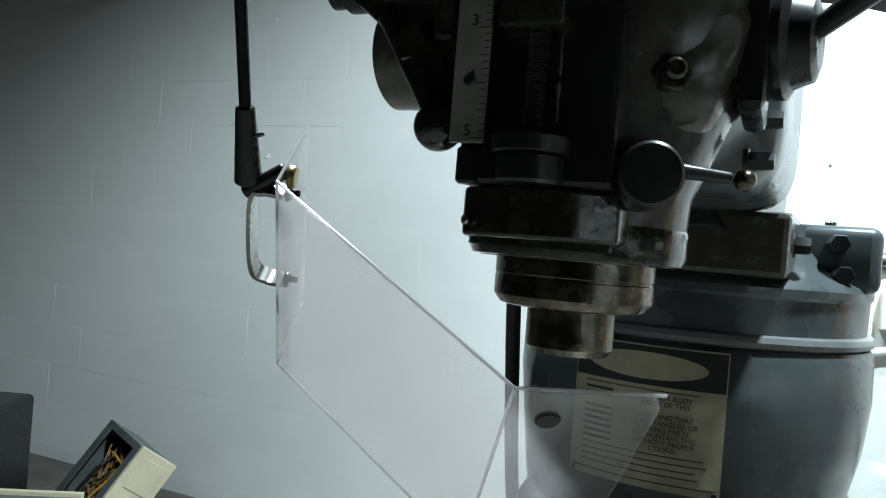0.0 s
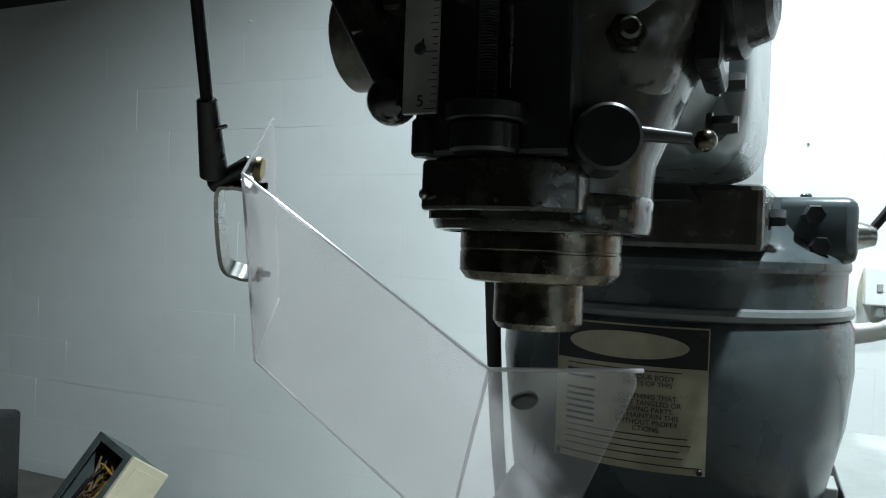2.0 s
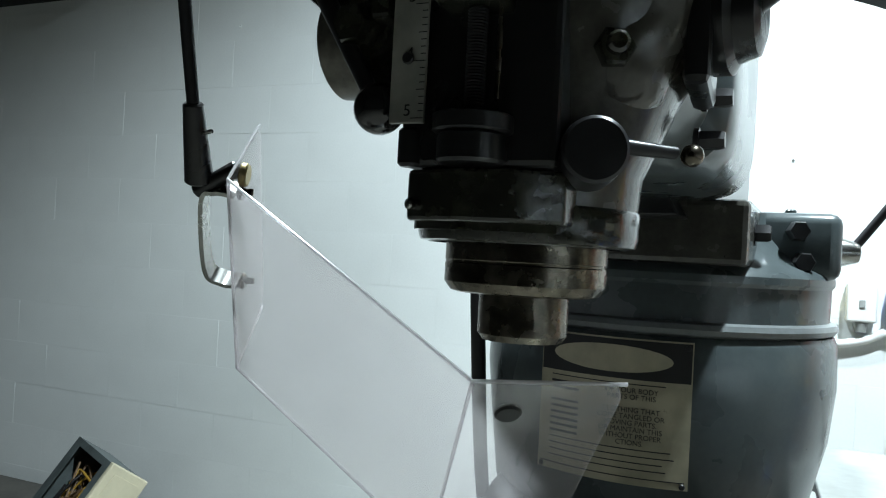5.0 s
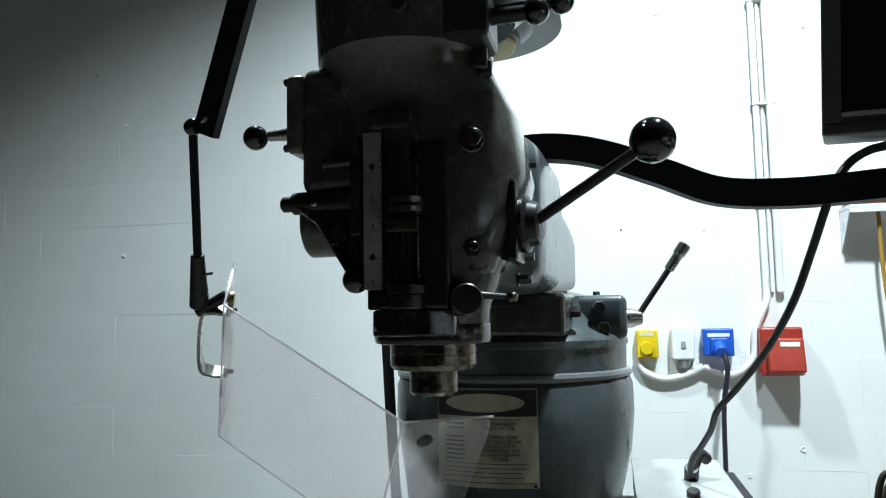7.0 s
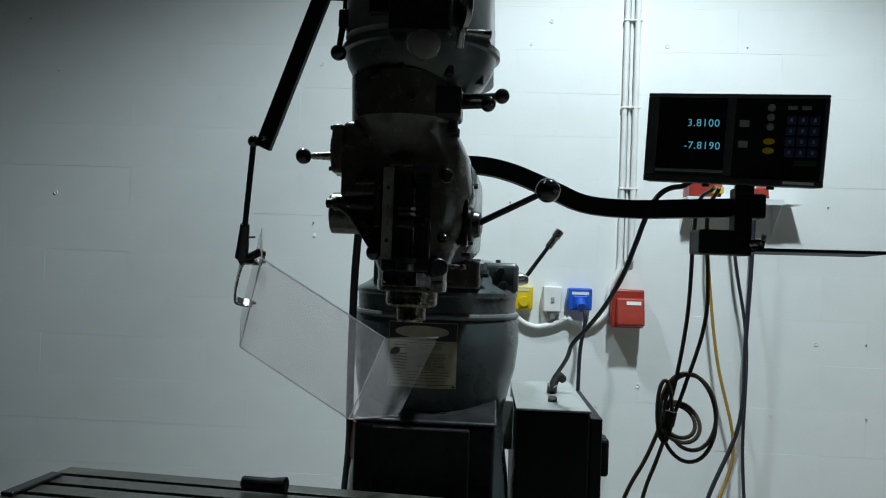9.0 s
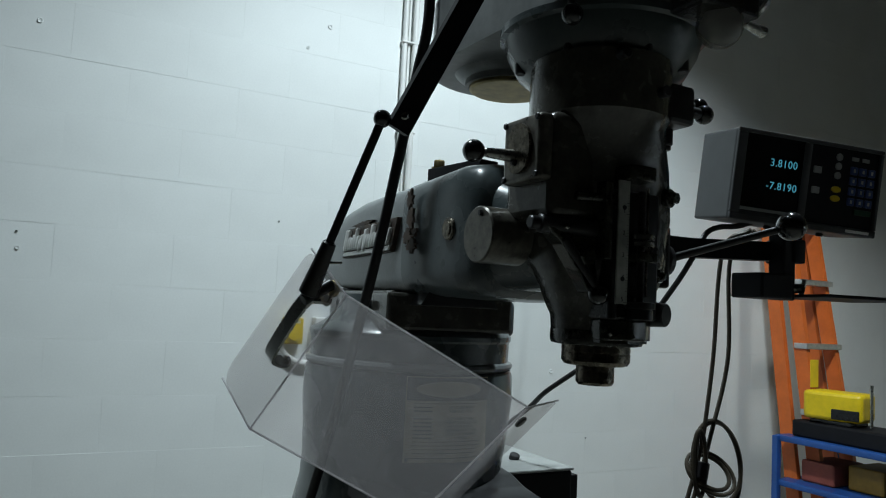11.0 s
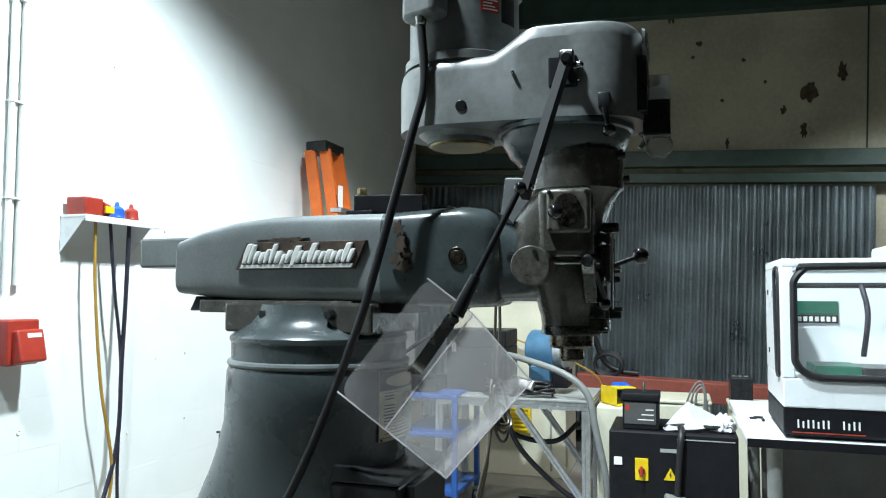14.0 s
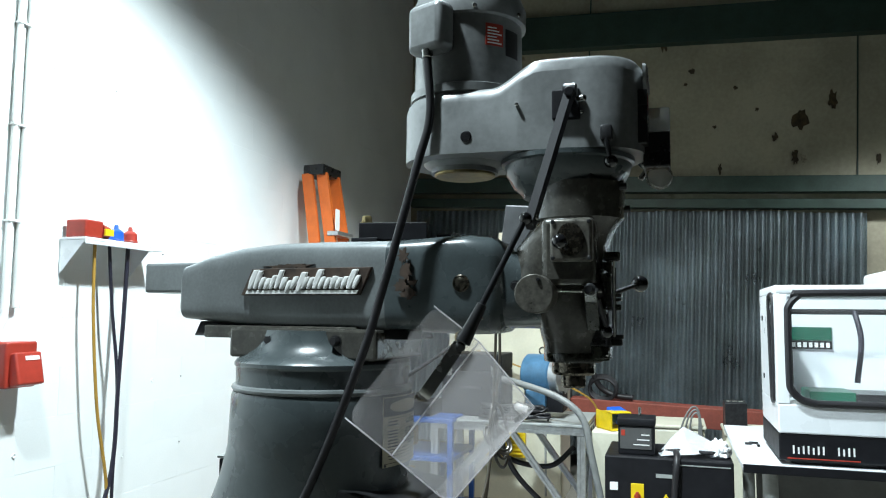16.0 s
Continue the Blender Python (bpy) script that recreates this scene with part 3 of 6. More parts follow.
mp("clamp_nut", join(lathe([(0.014, 0), (0.0145, 0.003)], 28, frame_to((0.046, -0.04, 1.288), (0.051, -0.055, 1.288))[0]), hexbolt((0.047, -0.043, 1.288), (0.0525, -0.057, 1.288), 0.0095, False), rod((0.05, -0.05, 1.288), (0.0545, -0.063, 1.288), 0.005)), OILY, "hexagon clamp nut")
mp("nut_boss", tower([(1.258, 0.042, -0.02, 0.012, 0.014, 2), (1.268, 0.044, -0.023, 0.024, 0.024, 2), (1.29, 0.046, -0.025, 0.031, 0.029, 2), (1.314, 0.054, -0.016, 0.034, 0.033, 2), (1.342, 0.062, -0.002, 0.028, 0.032, 2), (1.37, 0.066, 0.016, 0.014, 0.02, 2)], 28), ENAMEL_W)
mp("clamp_nut", join(rod((0.05, -0.05, 1.385), (0.055, -0.068, 1.385), 0.012), hexbolt((0.055, -0.064, 1.385), (0.058, -0.075, 1.385), 0.008, False)), OILY)
# feed control on the left
mp("feed_boss", lathe([(0.034, 0), (0.036, 0.002), (0.036, 0.06)], 40, frame_to((-0.15, 0.053, 1.329), (-0.08, 0.053, 1.329))[0]), BARE, "round worn feed boss")
mp("boss_screw", hexbolt((-0.149, 0.045, 1.355), (-0.154, 0.045, 1.355), 0.004, False), BLACKOX)
mp("apron", box(-0.118, -0.02, -0.055, 0.045, 1.345, 1.472, 0.012, 3), ENAMEL_W)
gear = mp("selector_cover", box(-0.135, -0.115, -0.052, 0.026, 1.388, 1.467, 0.006, 3), BARE, "bolted selector cover of worn bare metal")
for y in (-0.046, 0.02):
    for z in (1.394, 1.461):
        part("cover_screw", rod((-0.134, y, z), (-0.138, y, z), 0.004), BLACKOX, gear)
part("selector_plate", prism(oval(0.012, 1.428, 0.024, 0.03, 2.2, 28), 0.026, 0.031, west), OLDSTEEL, gear, "oval selector plate")
part("detent", rod((-0.138, -0.006, 1.412), (-0.143, -0.006, 1.412), 0.004), BLACKOX, gear)
sk = mp("selector_handle", rod((-0.135, -0.001, 1.421), (-0.178, 0.0, 1.42), 0.008, 0.0055), STEEL)
part("knob", ball((-0.192, 0.0, 1.4195), 0.0135), BAKELITE, sk, "black ball knob")
mp("trip_arm", join(rod((-0.128, -0.045, 1.338), (-0.05, -0.055, 1.336), 0.011, 0.013), rod((-0.14, -0.044, 1.338), (-0.125, -0.045, 1.338), 0.008)), BLACKOX, "feed trip plunger")
mp("trip_nut", hexbolt((-0.072, -0.056, 1.302), (-0.074, -0.072, 1.302), 0.011), OILY)
tl = mp("trip_lever", rod((-0.098, -0.056, 1.322), (-0.061, -0.07, 1.268), 0.0052, 0.0042), BLACKOX)
part("ball_end", ball((-0.0565, -0.068, 1.26), 0.0125), BAKELITE, tl, "black ball")
mp("trip_bracket", prism([(-0.125, 1.335), (-0.06, 1.335), (-0.045, 1.26), (-0.06, 1.262), (-0.1, 1.315)], -0.012, 0.012, basis((0, -0.045, 0), (1, 0, 0), (0, 0, 1)), 0.002), OILY)
mp("trip_link", join(rod((-0.09, -0.062, 1.372), (-0.03, -0.075, 1.372), 0.006), box(-0.058, -0.048, -0.08, -0.06, 1.3, 1.392, 0.002)), OILY)
mp("link_rod", rod((-0.1, -0.065, 1.335), (-0.1, 0.05, 1.337), 0.0035), STEEL)
mp("top_bracket", box(-0.035, 0.005, -0.094, -0.06, 1.395, 1.413, 0.003), OILY)
mp("front_bracket", box(-0.02, 0.01, -0.094, -0.07, 1.3, 1.312, 0.002), OILY)
# quill handle
qh = mp("quill_hub", join(lathe([(0.026, 0), (0.028, 0.003), (0.028, 0.012), (0.023, 0.015), (0.02, 0.024), (0.014, 0.026)], 36, frame_to((0.086, -0.005, 1.313), (0.13, -0.012, 1.313))[0]), box(0.078, 0.09, -0.035, 0.03, 1.275, 1.355, 0.004)), PLASTIC, "dark quill handle hub")
part("handle_rod", rod((0.106, -0.012, 1.315), (0.203, -0.113, 1.358), 0.0055, 0.0048), BLACKOX, qh)
part("ball_knob", ball((0.21, -0.121, 1.361), 0.0185, 32), BAKELITE, qh, "large glossy black ball knob")
for z, x in ((1.382, 0.1), (1.285, 0.095), (1.262, 0.092)):
    mp("flange_bolt", hexbolt((x - 0.012, 0.045, z), (x + 0.003, 0.044, z), 0.0055), BLACKOX)
# upper gear housing and belt guard
mp("gear_dome", lathe([(0.088, 1.525), (0.095, 1.535), (0.108, 1.545), (0.122, 1.57), (0.127, 1.588), (0.133, 1.591), (0.133, 1.6), (0.12, 1.602)], 56, Matrix.Translation((0.0, 0.01, 0))), ENAMEL, "grey gear housing dome")


def hull(r0, y0, r1, y1, n=72):
    """Plan of the belt guard: a blunt front, straight flanks and a round rear."""
    front, rear = [], []
    for k in range(n // 2 + 1):
        a = math.pi * k / (n // 2)
        c, q = math.cos(a), math.sin(a)
        front.append((-r0 * math.copysign(abs(c) ** 0.8, c), y0 - r0 * q ** 0.8))
        rear.append((r1 * c, y1 + r1 * q))
    flank = [(k + 1) / 15 for k in range(14)]
    return (front + [(r0 + (r1 - r0) * t, y0 + (y1 - y0) * t) for t in flank] + rear + [(-r1 + (r1 - r0) * t, y1 + (y0 - y1) * t) for t in flank])


def guard_top(y):
    t = min(1, max(0, (y - 0.045) / 0.1))
    return 1.783 - 0.05 * (3 * t * t - 2 * t**3)


out = hull(0.118, -0.026, 0.124, 0.225)
rings = []
for inset, low in ((0, None), (0.0, 0.03), (0.004, 0.014), (0.012, 0.004), (0.026, 0.0), (0.06, -0.002)):
    ring = []
    for x, y in out:
        c = Vector((0, min(max(y, -0.02), 0.22), 0))
        d = Vector((x, y, 0)) - c
        p = c + d * (1 - inset / max(d.length, 0.05))
        ring.append((p.x, p.y, 1.602 if low is None else guard_top(p.y) - low))
    rings.append(ring)
belt = mp("belt_guard", loft(rings), DUSTY, "dusty grey belt guard casting")
mp("motor_pan", lathe([(0.07, 1.583), (0.07, 1.592), (0.082, 1.597), (0.115, 1.63), (0.1235, 1.65), (0.1235, 1.67)], 48, Matrix.Translation((0, 0.225, 0))), DUSTY)
mp("pulley_disc", lathe([(0.06, 1.577), (0.064, 1.579), (0.064, 1.587)], 40, Matrix.Translation((0, 0.225, 0))), BRASS)
motor = mp("motor", lathe([(0.122, 1.73), (0.122, 1.746), (0.1135, 1.75), (0.1125, 1.895)], 56, Matrix.Translation((0, 0.218, 0))), DUSTY, "grey electric motor")
part("motor_cap", lathe([(0.113, 1.89), (0.121, 1.892), (0.122, 1.925), (0.112, 1.95), (0.08, 1.965), (0.03, 1.97)], 56, Matrix.Translation((0, 0.218, 0))), DUSTY, motor)
for a in (200, 250, 300):
    c = Vector((0.121 * math.cos(radians(a)), 0.218 + 0.121 * math.sin(radians(a)), 1.9))
    part("cap_screw", rod(c, c + Vector((math.cos(radians(a)), math.sin(radians(a)), 0)) * 0.005, 0.005), STEEL, motor)
part("junction_box", moved(box(-0.045, 0.045, -0.025, 0.025, -0.05, 0.05, 0.014, 3), pose(-0.118, 0.265, 1.858, 0, 0, 66)), DUSTY, motor, "rounded grey terminal box")
part("gland", rod((-0.13, 0.268, 1.812), (-0.132, 0.268, 1.795), 0.012, 0.01), STEEL, motor)


def curved(r, a0, a1, z0, z1, at, n=8):
    bm, cols = bmesh.new(), []
    for k in range(n + 1):
        a = radians(a0 + (a1 - a0) * k / n)
        cols.append([bm.verts.new((at[0] + q * math.cos(a), at[1] + q * math.sin(a), z)) for q, z in ((r, z0), (r, z1), (r - 0.002, z1), (r - 0.002, z0))])
    for a, b in zip(cols, cols[1:]):
        for k in range(4):
            bm.faces.new((a[k], a[(k + 1) % 4], b[(k + 1) % 4], b[k]))
    bm.faces.new(cols[0])
    bm.faces.new(cols[-1][::-1])
    return bm


lab = part("warning_label", curved(0.1142, 212, 232, 1.825, 1.87, (0, 0.218)), RED, motor, "red warning label with pale lines")
for k in range(6):
    part("print_line", curved(0.1148, 214, 230 - (k % 3) * 3, 1.829 + k * 0.0062, 1.8315 + k * 0.0062, (0, 0.218)), WHITEP, lab)
part("data_plate", curved(0.1142, 236, 256, 1.81, 1.865, (0, 0.218)), INK, motor, "black motor data plate")
# front face of the belt guard
nose = mp("name_panel", lying([(-0.1415, 0.005, 1.752, 0.076, 0.026, 3.2), (-0.1475, 0.005, 1.752, 0.074, 0.024, 3.2), (-0.149, 0.005, 1.752, 0.07, 0.02, 3.2)], 40), DUSTY, "raised maker's panel")
for k in range(9):
    h = (0.022, 0.012, 0.016, 0.02, 0.012, 0.014, 0.018, 0.012, 0.018)[k]
    part("raised_stroke", prism([(-0.055 + k * 0.0135, 1.743), (-0.048 + k * 0.0135, 1.743), (-0.045 + k * 0.0135, 1.743 + h), (-0.052 + k * 0.0135, 1.743 + h)], 0.149, 0.1515, basis((0, 0, 0), (1, 0, 0), (0, 0, 1)), 0.0006), DUSTY, nose)
panel = mp("speed_panel", box(-0.066, 0.062, -0.1495, -0.13, 1.615, 1.72, 0.002), PLASTIC, "black speed chart panel with red band")
part("red_band", box(-0.058, 0.055, -0.1505, -0.1485, 1.685, 1.713, 0.0005), mat("dark_red_print", (0.12, 0.012, 0.01), 0.5), panel)
for k in range(4):
    for j in range(2):
        part("print_bar", box(-0.05 + k * 0.027, -0.032 + k * 0.027, -0.1505, -0.149, 1.635 + j * 0.018, 1.637 + j * 0.018, 0), RULE, panel, smooth=0)
dial = mp("speed_dial", lathe([(0.03, 0), (0.033, 0.002), (0.033, 0.01), (0.028, 0.012)], 36, frame_to((0.07, -0.155, 1.62), (0.084, -0.15, 1.62))[0]), STEEL, "steel speed dial")
part("dial_arm", join(rod((0.075, -0.15, 1.6), (0.07, -0.13, 1.57), 0.006), rod((0.08, -0.15, 1.588), (0.118, -0.148, 1.585), 0.004, 0.007)), STEEL, dial)
cover = mp("dial_cover", join(box(-0.03, 0.06, -0.19, -0.14, 1.575, 1.645, 0.004)), PLASTIC, "dark speed changer housing")
part("clear_window", box(-0.03, 0.06, -0.19, -0.14, 1.646, 1.692, 0.004), clear("clear_dial_window", (0.5, 0.52, 0.52), 0.1, 0.03), cover)
part("oil_bowl", ball((0.02, -0.168, 1.565), 0.026), clear("smoky_bowl", (0.6, 0.6, 0.55), 0.08, 0.2), cover, "clear glass oil bowl")


def knob_lever(p0, p1, r, kr, label=""):
    k = mp("lever", rod(p0, p1, r * 1.2, r), BLACKOX, label)
    part("knob", ball(p1, kr), BAKELITE, k, "black ball knob")
    return k


knob_lever((0.055, -0.03, 1.515), (0.138, -0.03, 1.522), 0.006, 0.0125)
knob_lever((0.05, -0.06, 1.5), (0.116, -0.06, 1.502), 0.007, 0.0125)
knob_lever((-0.118, -0.075, 1.625), (-0.122, -0.085, 1.572), 0.0045, 0.0125)
mp("lever_bracket", join(box(0.03, 0.075, -0.085, -0.02, 1.475, 1.525, 0.006), rod((0.06, -0.05, 1.455), (0.06, -0.05, 1.48), 0.009)), BLACKOX)
mp("lever_bracket", box(-0.124, -0.1, -0.088, -0.066, 1.612, 1.642, 0.004), BLACKOX)
for p, q in (((0.065, -0.045, 1.465), (0.065, -0.045, 1.45)), ((-0.06, -0.095, 1.535), (-0.06, -0.11, 1.535)), ((0.0, -0.1, 1.5), (0.0, -0.113, 1.5))):
    mp("drip_plug", rod(p, q, 0.007), BLACKOX)
for a in (-150, -100, -60, -20, 160):
    c = (0.106 * math.cos(radians(a)), 0.01 + 0.106 * math.sin(radians(a)), 1.54)
    mp("dome_bolt", rod(c, (c[0], c[1], 1.557), 0.008), BLACKOX)
mp("pin", rod((-0.115, 0.09, 1.69), (-0.13, 0.089, 1.69), 0.0035), STEEL)
# no opening is cut; a black disc gives the hole's shade
mp("side_hole_disc", rod((-0.118, 0.19, 1.635), (-0.1255, 0.19, 1.635), 0.011), PLASTIC)
# nameplate on the column
npl = mp("nameplate", curved(0.1982, 243, 287, 0.983, 1.122, (0.008, 0.545), 14), PLATE, "worn safety nameplate with black header")
part("header", curved(0.1988, 243.4, 286.6, 1.083, 1.1205, (0.008, 0.545), 14), INK, npl)
ov = []
for k in range(28):
    a = 2 * math.pi * k / 28
    t = radians(264.7 + 17 * math.cos(a))
    ov.append((0.008 + 0.2 * math.cos(t), 0.545 + 0.2 * math.sin(t), 1.102 + 0.0132 * math.sin(a)))
bm = bmesh.new()
bm.faces.new([bm.verts.new(p) for p in ov])
bmesh.ops.triangulate(bm, faces=bm.faces[:])
part("oval_plate", bm, PLATE, npl)
LINES = ["", "OF YOUR BODY", "PARTS OF THIS", None, "CLOTHING THAT", "COME TANGLED OR", "MOVING PARTS.", "OR MAINTAIN THIS", "WITHOUT PROPER", "CTIONS.", "", "", "", ""]
for k, t in enumerate(LINES):
    z = 1.0785 - k * 0.0062
    if t:
        a = radians(271)
        p = (0.008 + 0.1992 * math.cos(a), 0.545 + 0.1992 * math.sin(a), z)
        words(t, 0.0068, basis(p, (math.cos(radians(1)), math.sin(radians(1)), 0), (0, 0, 1)), INK, npl, "print_line", 0.0002)
        part("print_bar", curved(0.1986, 247, 256, z - 0.0012, z + 0.0012, (0.008, 0.545)), INK, npl)
    elif t == "":
        part("print_bar", curved(0.1986, 247, 280 + (k * 5) % 4, z - 0.0005, z + 0.0005, (0.008, 0.545)), INK, npl)
part("border", curved(0.1986, 244, 286, 0.9895, 0.9905, (0.008, 0.545)), INK, npl)
for a, z in ((244.6, 1.1165), (285.4, 1.1165), (244.6, 0.9865), (285.4, 0.9865)):
    c = Vector((math.cos(radians(a)), math.sin(radians(a)), 0))
    part("plate_screw", rod(Vector((0.008, 0.545, z)) + c * 0.198, Vector((0.008, 0.545, z)) + c * 0.2005, 0.0028), BLACKOX, npl)
# ram lock with lever
mp("lock_body", join(box(0.1, 0.197, 0.47, 0.6, 1.186, 1.256, 0.012, 3), rod((0.15, 0.54, 1.254), (0.15, 0.54, 1.264), 0.006)), ENAMEL)
for x, y, z in ((0.152, 0.462, 1.236), (0.158, 0.462, 1.204)):
    mp("socket_bolt", hexbolt((x, y + 0.02, z), (x + 0.004, y - 0.012, z), 0.011), BLACKOX)
rl = mp("ram_lever", lathe([(0.017, 0), (0.016, 0.012), (0.011, 0.028), (0.006, 0.03)], 24, frame_to((0.194, 0.566, 1.219), (0.228, 0.57, 1.219))[0]), STEEL)
part("lever_rod", rod((0.216, 0.57, 1.222), (0.272, 0.568, 1.303), 0.005), RUBBER, rl)
part("grip", lathe([(0.006, 0), (0.0085, 0.002), (0.0085, 0.03), (0.0105, 0.032), (0.0105, 0.05), (0.008, 0.052)], 20, frame_to((0.268, 0.568, 1.297), (0.298, 0.566, 1.341))[0]), STEEL, rl, "steel grip")
# table, saddle and knee
TM = pose(0.312, 0.0625, 0, 0, 0, -5.2)
prof = [(-0.1145, 0.735), (0.1145, 0.735), (0.1145, 0.8)]
for y in (0.062, 0.0, -0.062):
    prof += [(y + 0.008, 0.8), (y + 0.008, 0.786), (y + 0.015, 0.786), (y + 0.015, 0.774), (y - 0.015, 0.774), (y - 0.015, 0.786), (y - 0.008, 0.786), (y - 0.008, 0.8)]
prof += [(-0.1145, 0.8)]
tb = mp("table", moved(prism(prof, -1.05, 0, Matrix(((0, 0, 1, 0), (1, 0, 0, 0), (0, 1, 0, 0), (0, 0, 0, 1))), 0.001), TM), TABLE, "cast iron work table with three T slots")
part("end_stop", moved(box(-1.045, -1.02, -0.09, 0.05, 0.8005, 0.808, 0.002), TM), BLACKOX, tb)
part("end_stop", moved(box(-0.04, -0.012, -0.1, 0.1, 0.8005, 0.806, 0.002), TM), BLACKOX, tb)
mp("saddle", moved(box(-0.5, -0.1, -0.1, 0.16, 0.66, 0.734, 0.006), TM), OILY)
mp("knee", tower([(0.1, 0, 0.08, 0.15, 0.18, 6), (0.4, 0, 0.08, 0.16, 0.19, 6), (0.66, 0, 0.09, 0.165, 0.2, 6)]), ENAMEL)
mp("knee_screw", rod((0, 0.05, FLOOR + 0.02), (0, 0.05, 0.12), 0.03), OLDSTEEL)
thing("collet", lathe([(0.013, 0), (0.0165, 0.002), (0.0125, 0.03), (0.0125, 0.085), (0.011, 0.088)], 28, pose(-0.24, 0.165, 0.8168, 0, -90, -5)), BLACKOX, "steel spring collet lying on the mill table", "collet")
mp("column_tag", moved(box(-0.004, 0.004, -0.058, 0.058, -0.045, 0.045, 0.001), pose(-0.171, 0.5, 0.825, 0, 0, 16)), mat("faded_red_label", (0.2, 0.05, 0.035), 0.6, var=0.3, scale=30), "faded red label")
# display arm, readout and tray
arm = mp("display_arm", sweep([(0.0, 0.27, 1.44), (0.06, 0.28, 1.45), (0.114, 0.28, 1.449), (0.172, 0.28, 1.436), (0.243, 0.28, 1.408), (0.314, 0.278, 1.379), (0.4, 0.262, 1.37), (0.5, 0.232, 1.371), (0.625, 0.195, 1.374)], rect(0.03, 0.035), 8), BLACKP, "black cranked steel arm")
part("arm_clamp", join(box(0.577, 0.609, 0.165, 0.2, 1.282, 1.408, 0.003), box(0.6, 0.632, 0.16, 0.225, 1.352, 1.397, 0.004), box(0.512, 0.596, 0.16, 0.23, 1.283, 1.329, 0.004)), BLACKP, arm)
part("clamp_screw", join(rod((0.605, 0.175, 1.305), (0.626, 0.16, 1.305), 0.009), rod((0.624, 0.165, 1.29), (0.63, 0.162, 1.322), 0.005)), STEEL, arm)
tray = mp("tray", moved(box(0, 0.2, -0.02, 0.15, -0.003, 0.003, 0.002), pose(0.592, 0.1, 1.291, 0, 0, -14)), BLACKP, "thin black tray plate")
DM = basis((0.55, 0.1015, 1.4855), (0.2835, -0.0765, -0.0145), (0.0025, 0.0155, -0.1535)) @ pose(0, 0, 0, 180, 0, 0)
dro = base("digital_readout", (0.56, 0.18, 1.39), "black digital position readout box with keypad, on an arm", "readout")


def dp(name, bm, m, label="", parent=None):
    return part(name, moved(bm, DM), m, parent or dro, label)


CASEP = mat("textured_dark_case", (0.06, 0.061, 0.064), 0.45, var=0.15, scale=30, bump=0.1, bscale=400)
dp("case", box(-0.149, 0.149, -0.079, 0.079, -0.105, 0, 0.004), CASEP)
dp("bezel", join(box(-0.149, 0.149, 0.072, 0.079, 0.0, 0.006, 0.002), box(-0.149, 0.149, -0.079, -0.066, 0.0, 0.006, 0.002), box(-0.149, -0.13, -0.066, 0.072, 0, 0.006, 0.002), box(0.142, 0.149, -0.066, 0.072, 0, 0.006, 0.002), box(-0.014, 0.0, -0.066, 0.072, 0, 0.005, 0.002)), CASEP)
scr = dp("display_window", box(-0.13, -0.014, -0.054, 0.072, 0.0, 0.0015, 0), BAKELITE, "dark display window")
dp("sill", box(-0.13, -0.014, -0.06, -0.055, 0.0, 0.004, 0.001), GREYSTEEL)
for text, y in (("3.8100", 0.027), ("-7.8190", -0.013)):
    words(text, 0.0185, DM @ pose(-0.052, y, 0.002), DIGIT, scr, "digits", 0.0001).data.space_character = 1.1
keypad = dp("keypad", box(0.0, 0.142, -0.066, 0.072, 0.0, 0.0012, 0), BLACKP)
KEYB = mat("dark_blue_key", (0.04, 0.07, 0.2), 0.35)
for r in range(4):
    for c in range(3):
        key = dp("key", box(0.0835 + c * 0.0185, 0.0985 + c * 0.0185, 0.0285 - r * 0.0185, 0.0425 - r * 0.0185, 0.001, 0.004, 0.001), KEYB, "", keypad)
        dp("key_mark", box(0.089 + c * 0.0185, 0.093 + c * 0.0185, 0.0325 - r * 0.0185, 0.0385 - r * 0.0185, 0.0041, 0.0044, 0), RULE, "", key)
for k in range(3):
    dp("round_key", lathe([(0.0062, 0.001), (0.0066, 0.003), (0.006, 0.004)], 18, Matrix.Translation((0.058, 0.056 - k * 0.0165, 0))), GREYSTEEL, "", keypad)
for k in range(2):
    dp("yellow_key", prism(oval(0.058, -0.002 - k * 0.016, 0.0095, 0.0055, 2, 20), 0.001, 0.004), YELLOW, "", keypad)
    dp("grey_key", box(0.008, 0.024, 0.022 - k * 0.036, 0.034 - k * 0.036, 0.001, 0.004, 0.001), GREYSTEEL, "", keypad)
    dp("white_key", box(0.084 + k * 0.022, 0.099 + k * 0.022, 0.053, 0.06, 0.001, 0.003, 0.001), GREYSTEEL, "", keypad)
dp("enter_key", box(0.1, 0.136, -0.042, -0.032, 0.001, 0.004, 0.001), mat("dark_green_key", (0.01, 0.06, 0.03), 0.4), "", keypad)
dp("brand_bar", box(0.085, 0.134, -0.075, -0.07, 0.006, 0.0066, 0), WHITEP)
for k in range(3):
    dp("ridge", box(-0.145, 0.08, -0.0775 + k * 0.0035, -0.076 + k * 0.0035, 0.006, 0.0072, 0), CASEP)
for x in (-0.04, 0.07):
    dp("foot", rod((x, -0.079, -0.04), (x, -0.085, -0.04), 0.007), RUBBER)
dp("stem", join(box(0.012, 0.045, -0.096, -0.079, -0.1, -0.05, 0.002)), BLACKP)

# swinging guard
A, B, C, D = (Vector(v) for v in ((-0.293, 0.119, 1.245), (-0.051, 0.069, 1.112), (-0.135, 0.213, 0.938), (-0.367, 0.242, 1.066)))
U, V = (B - A).normalized(), (D - A).normalized()
N = U.cross(V)
NS = N if N.y > 0 else -N
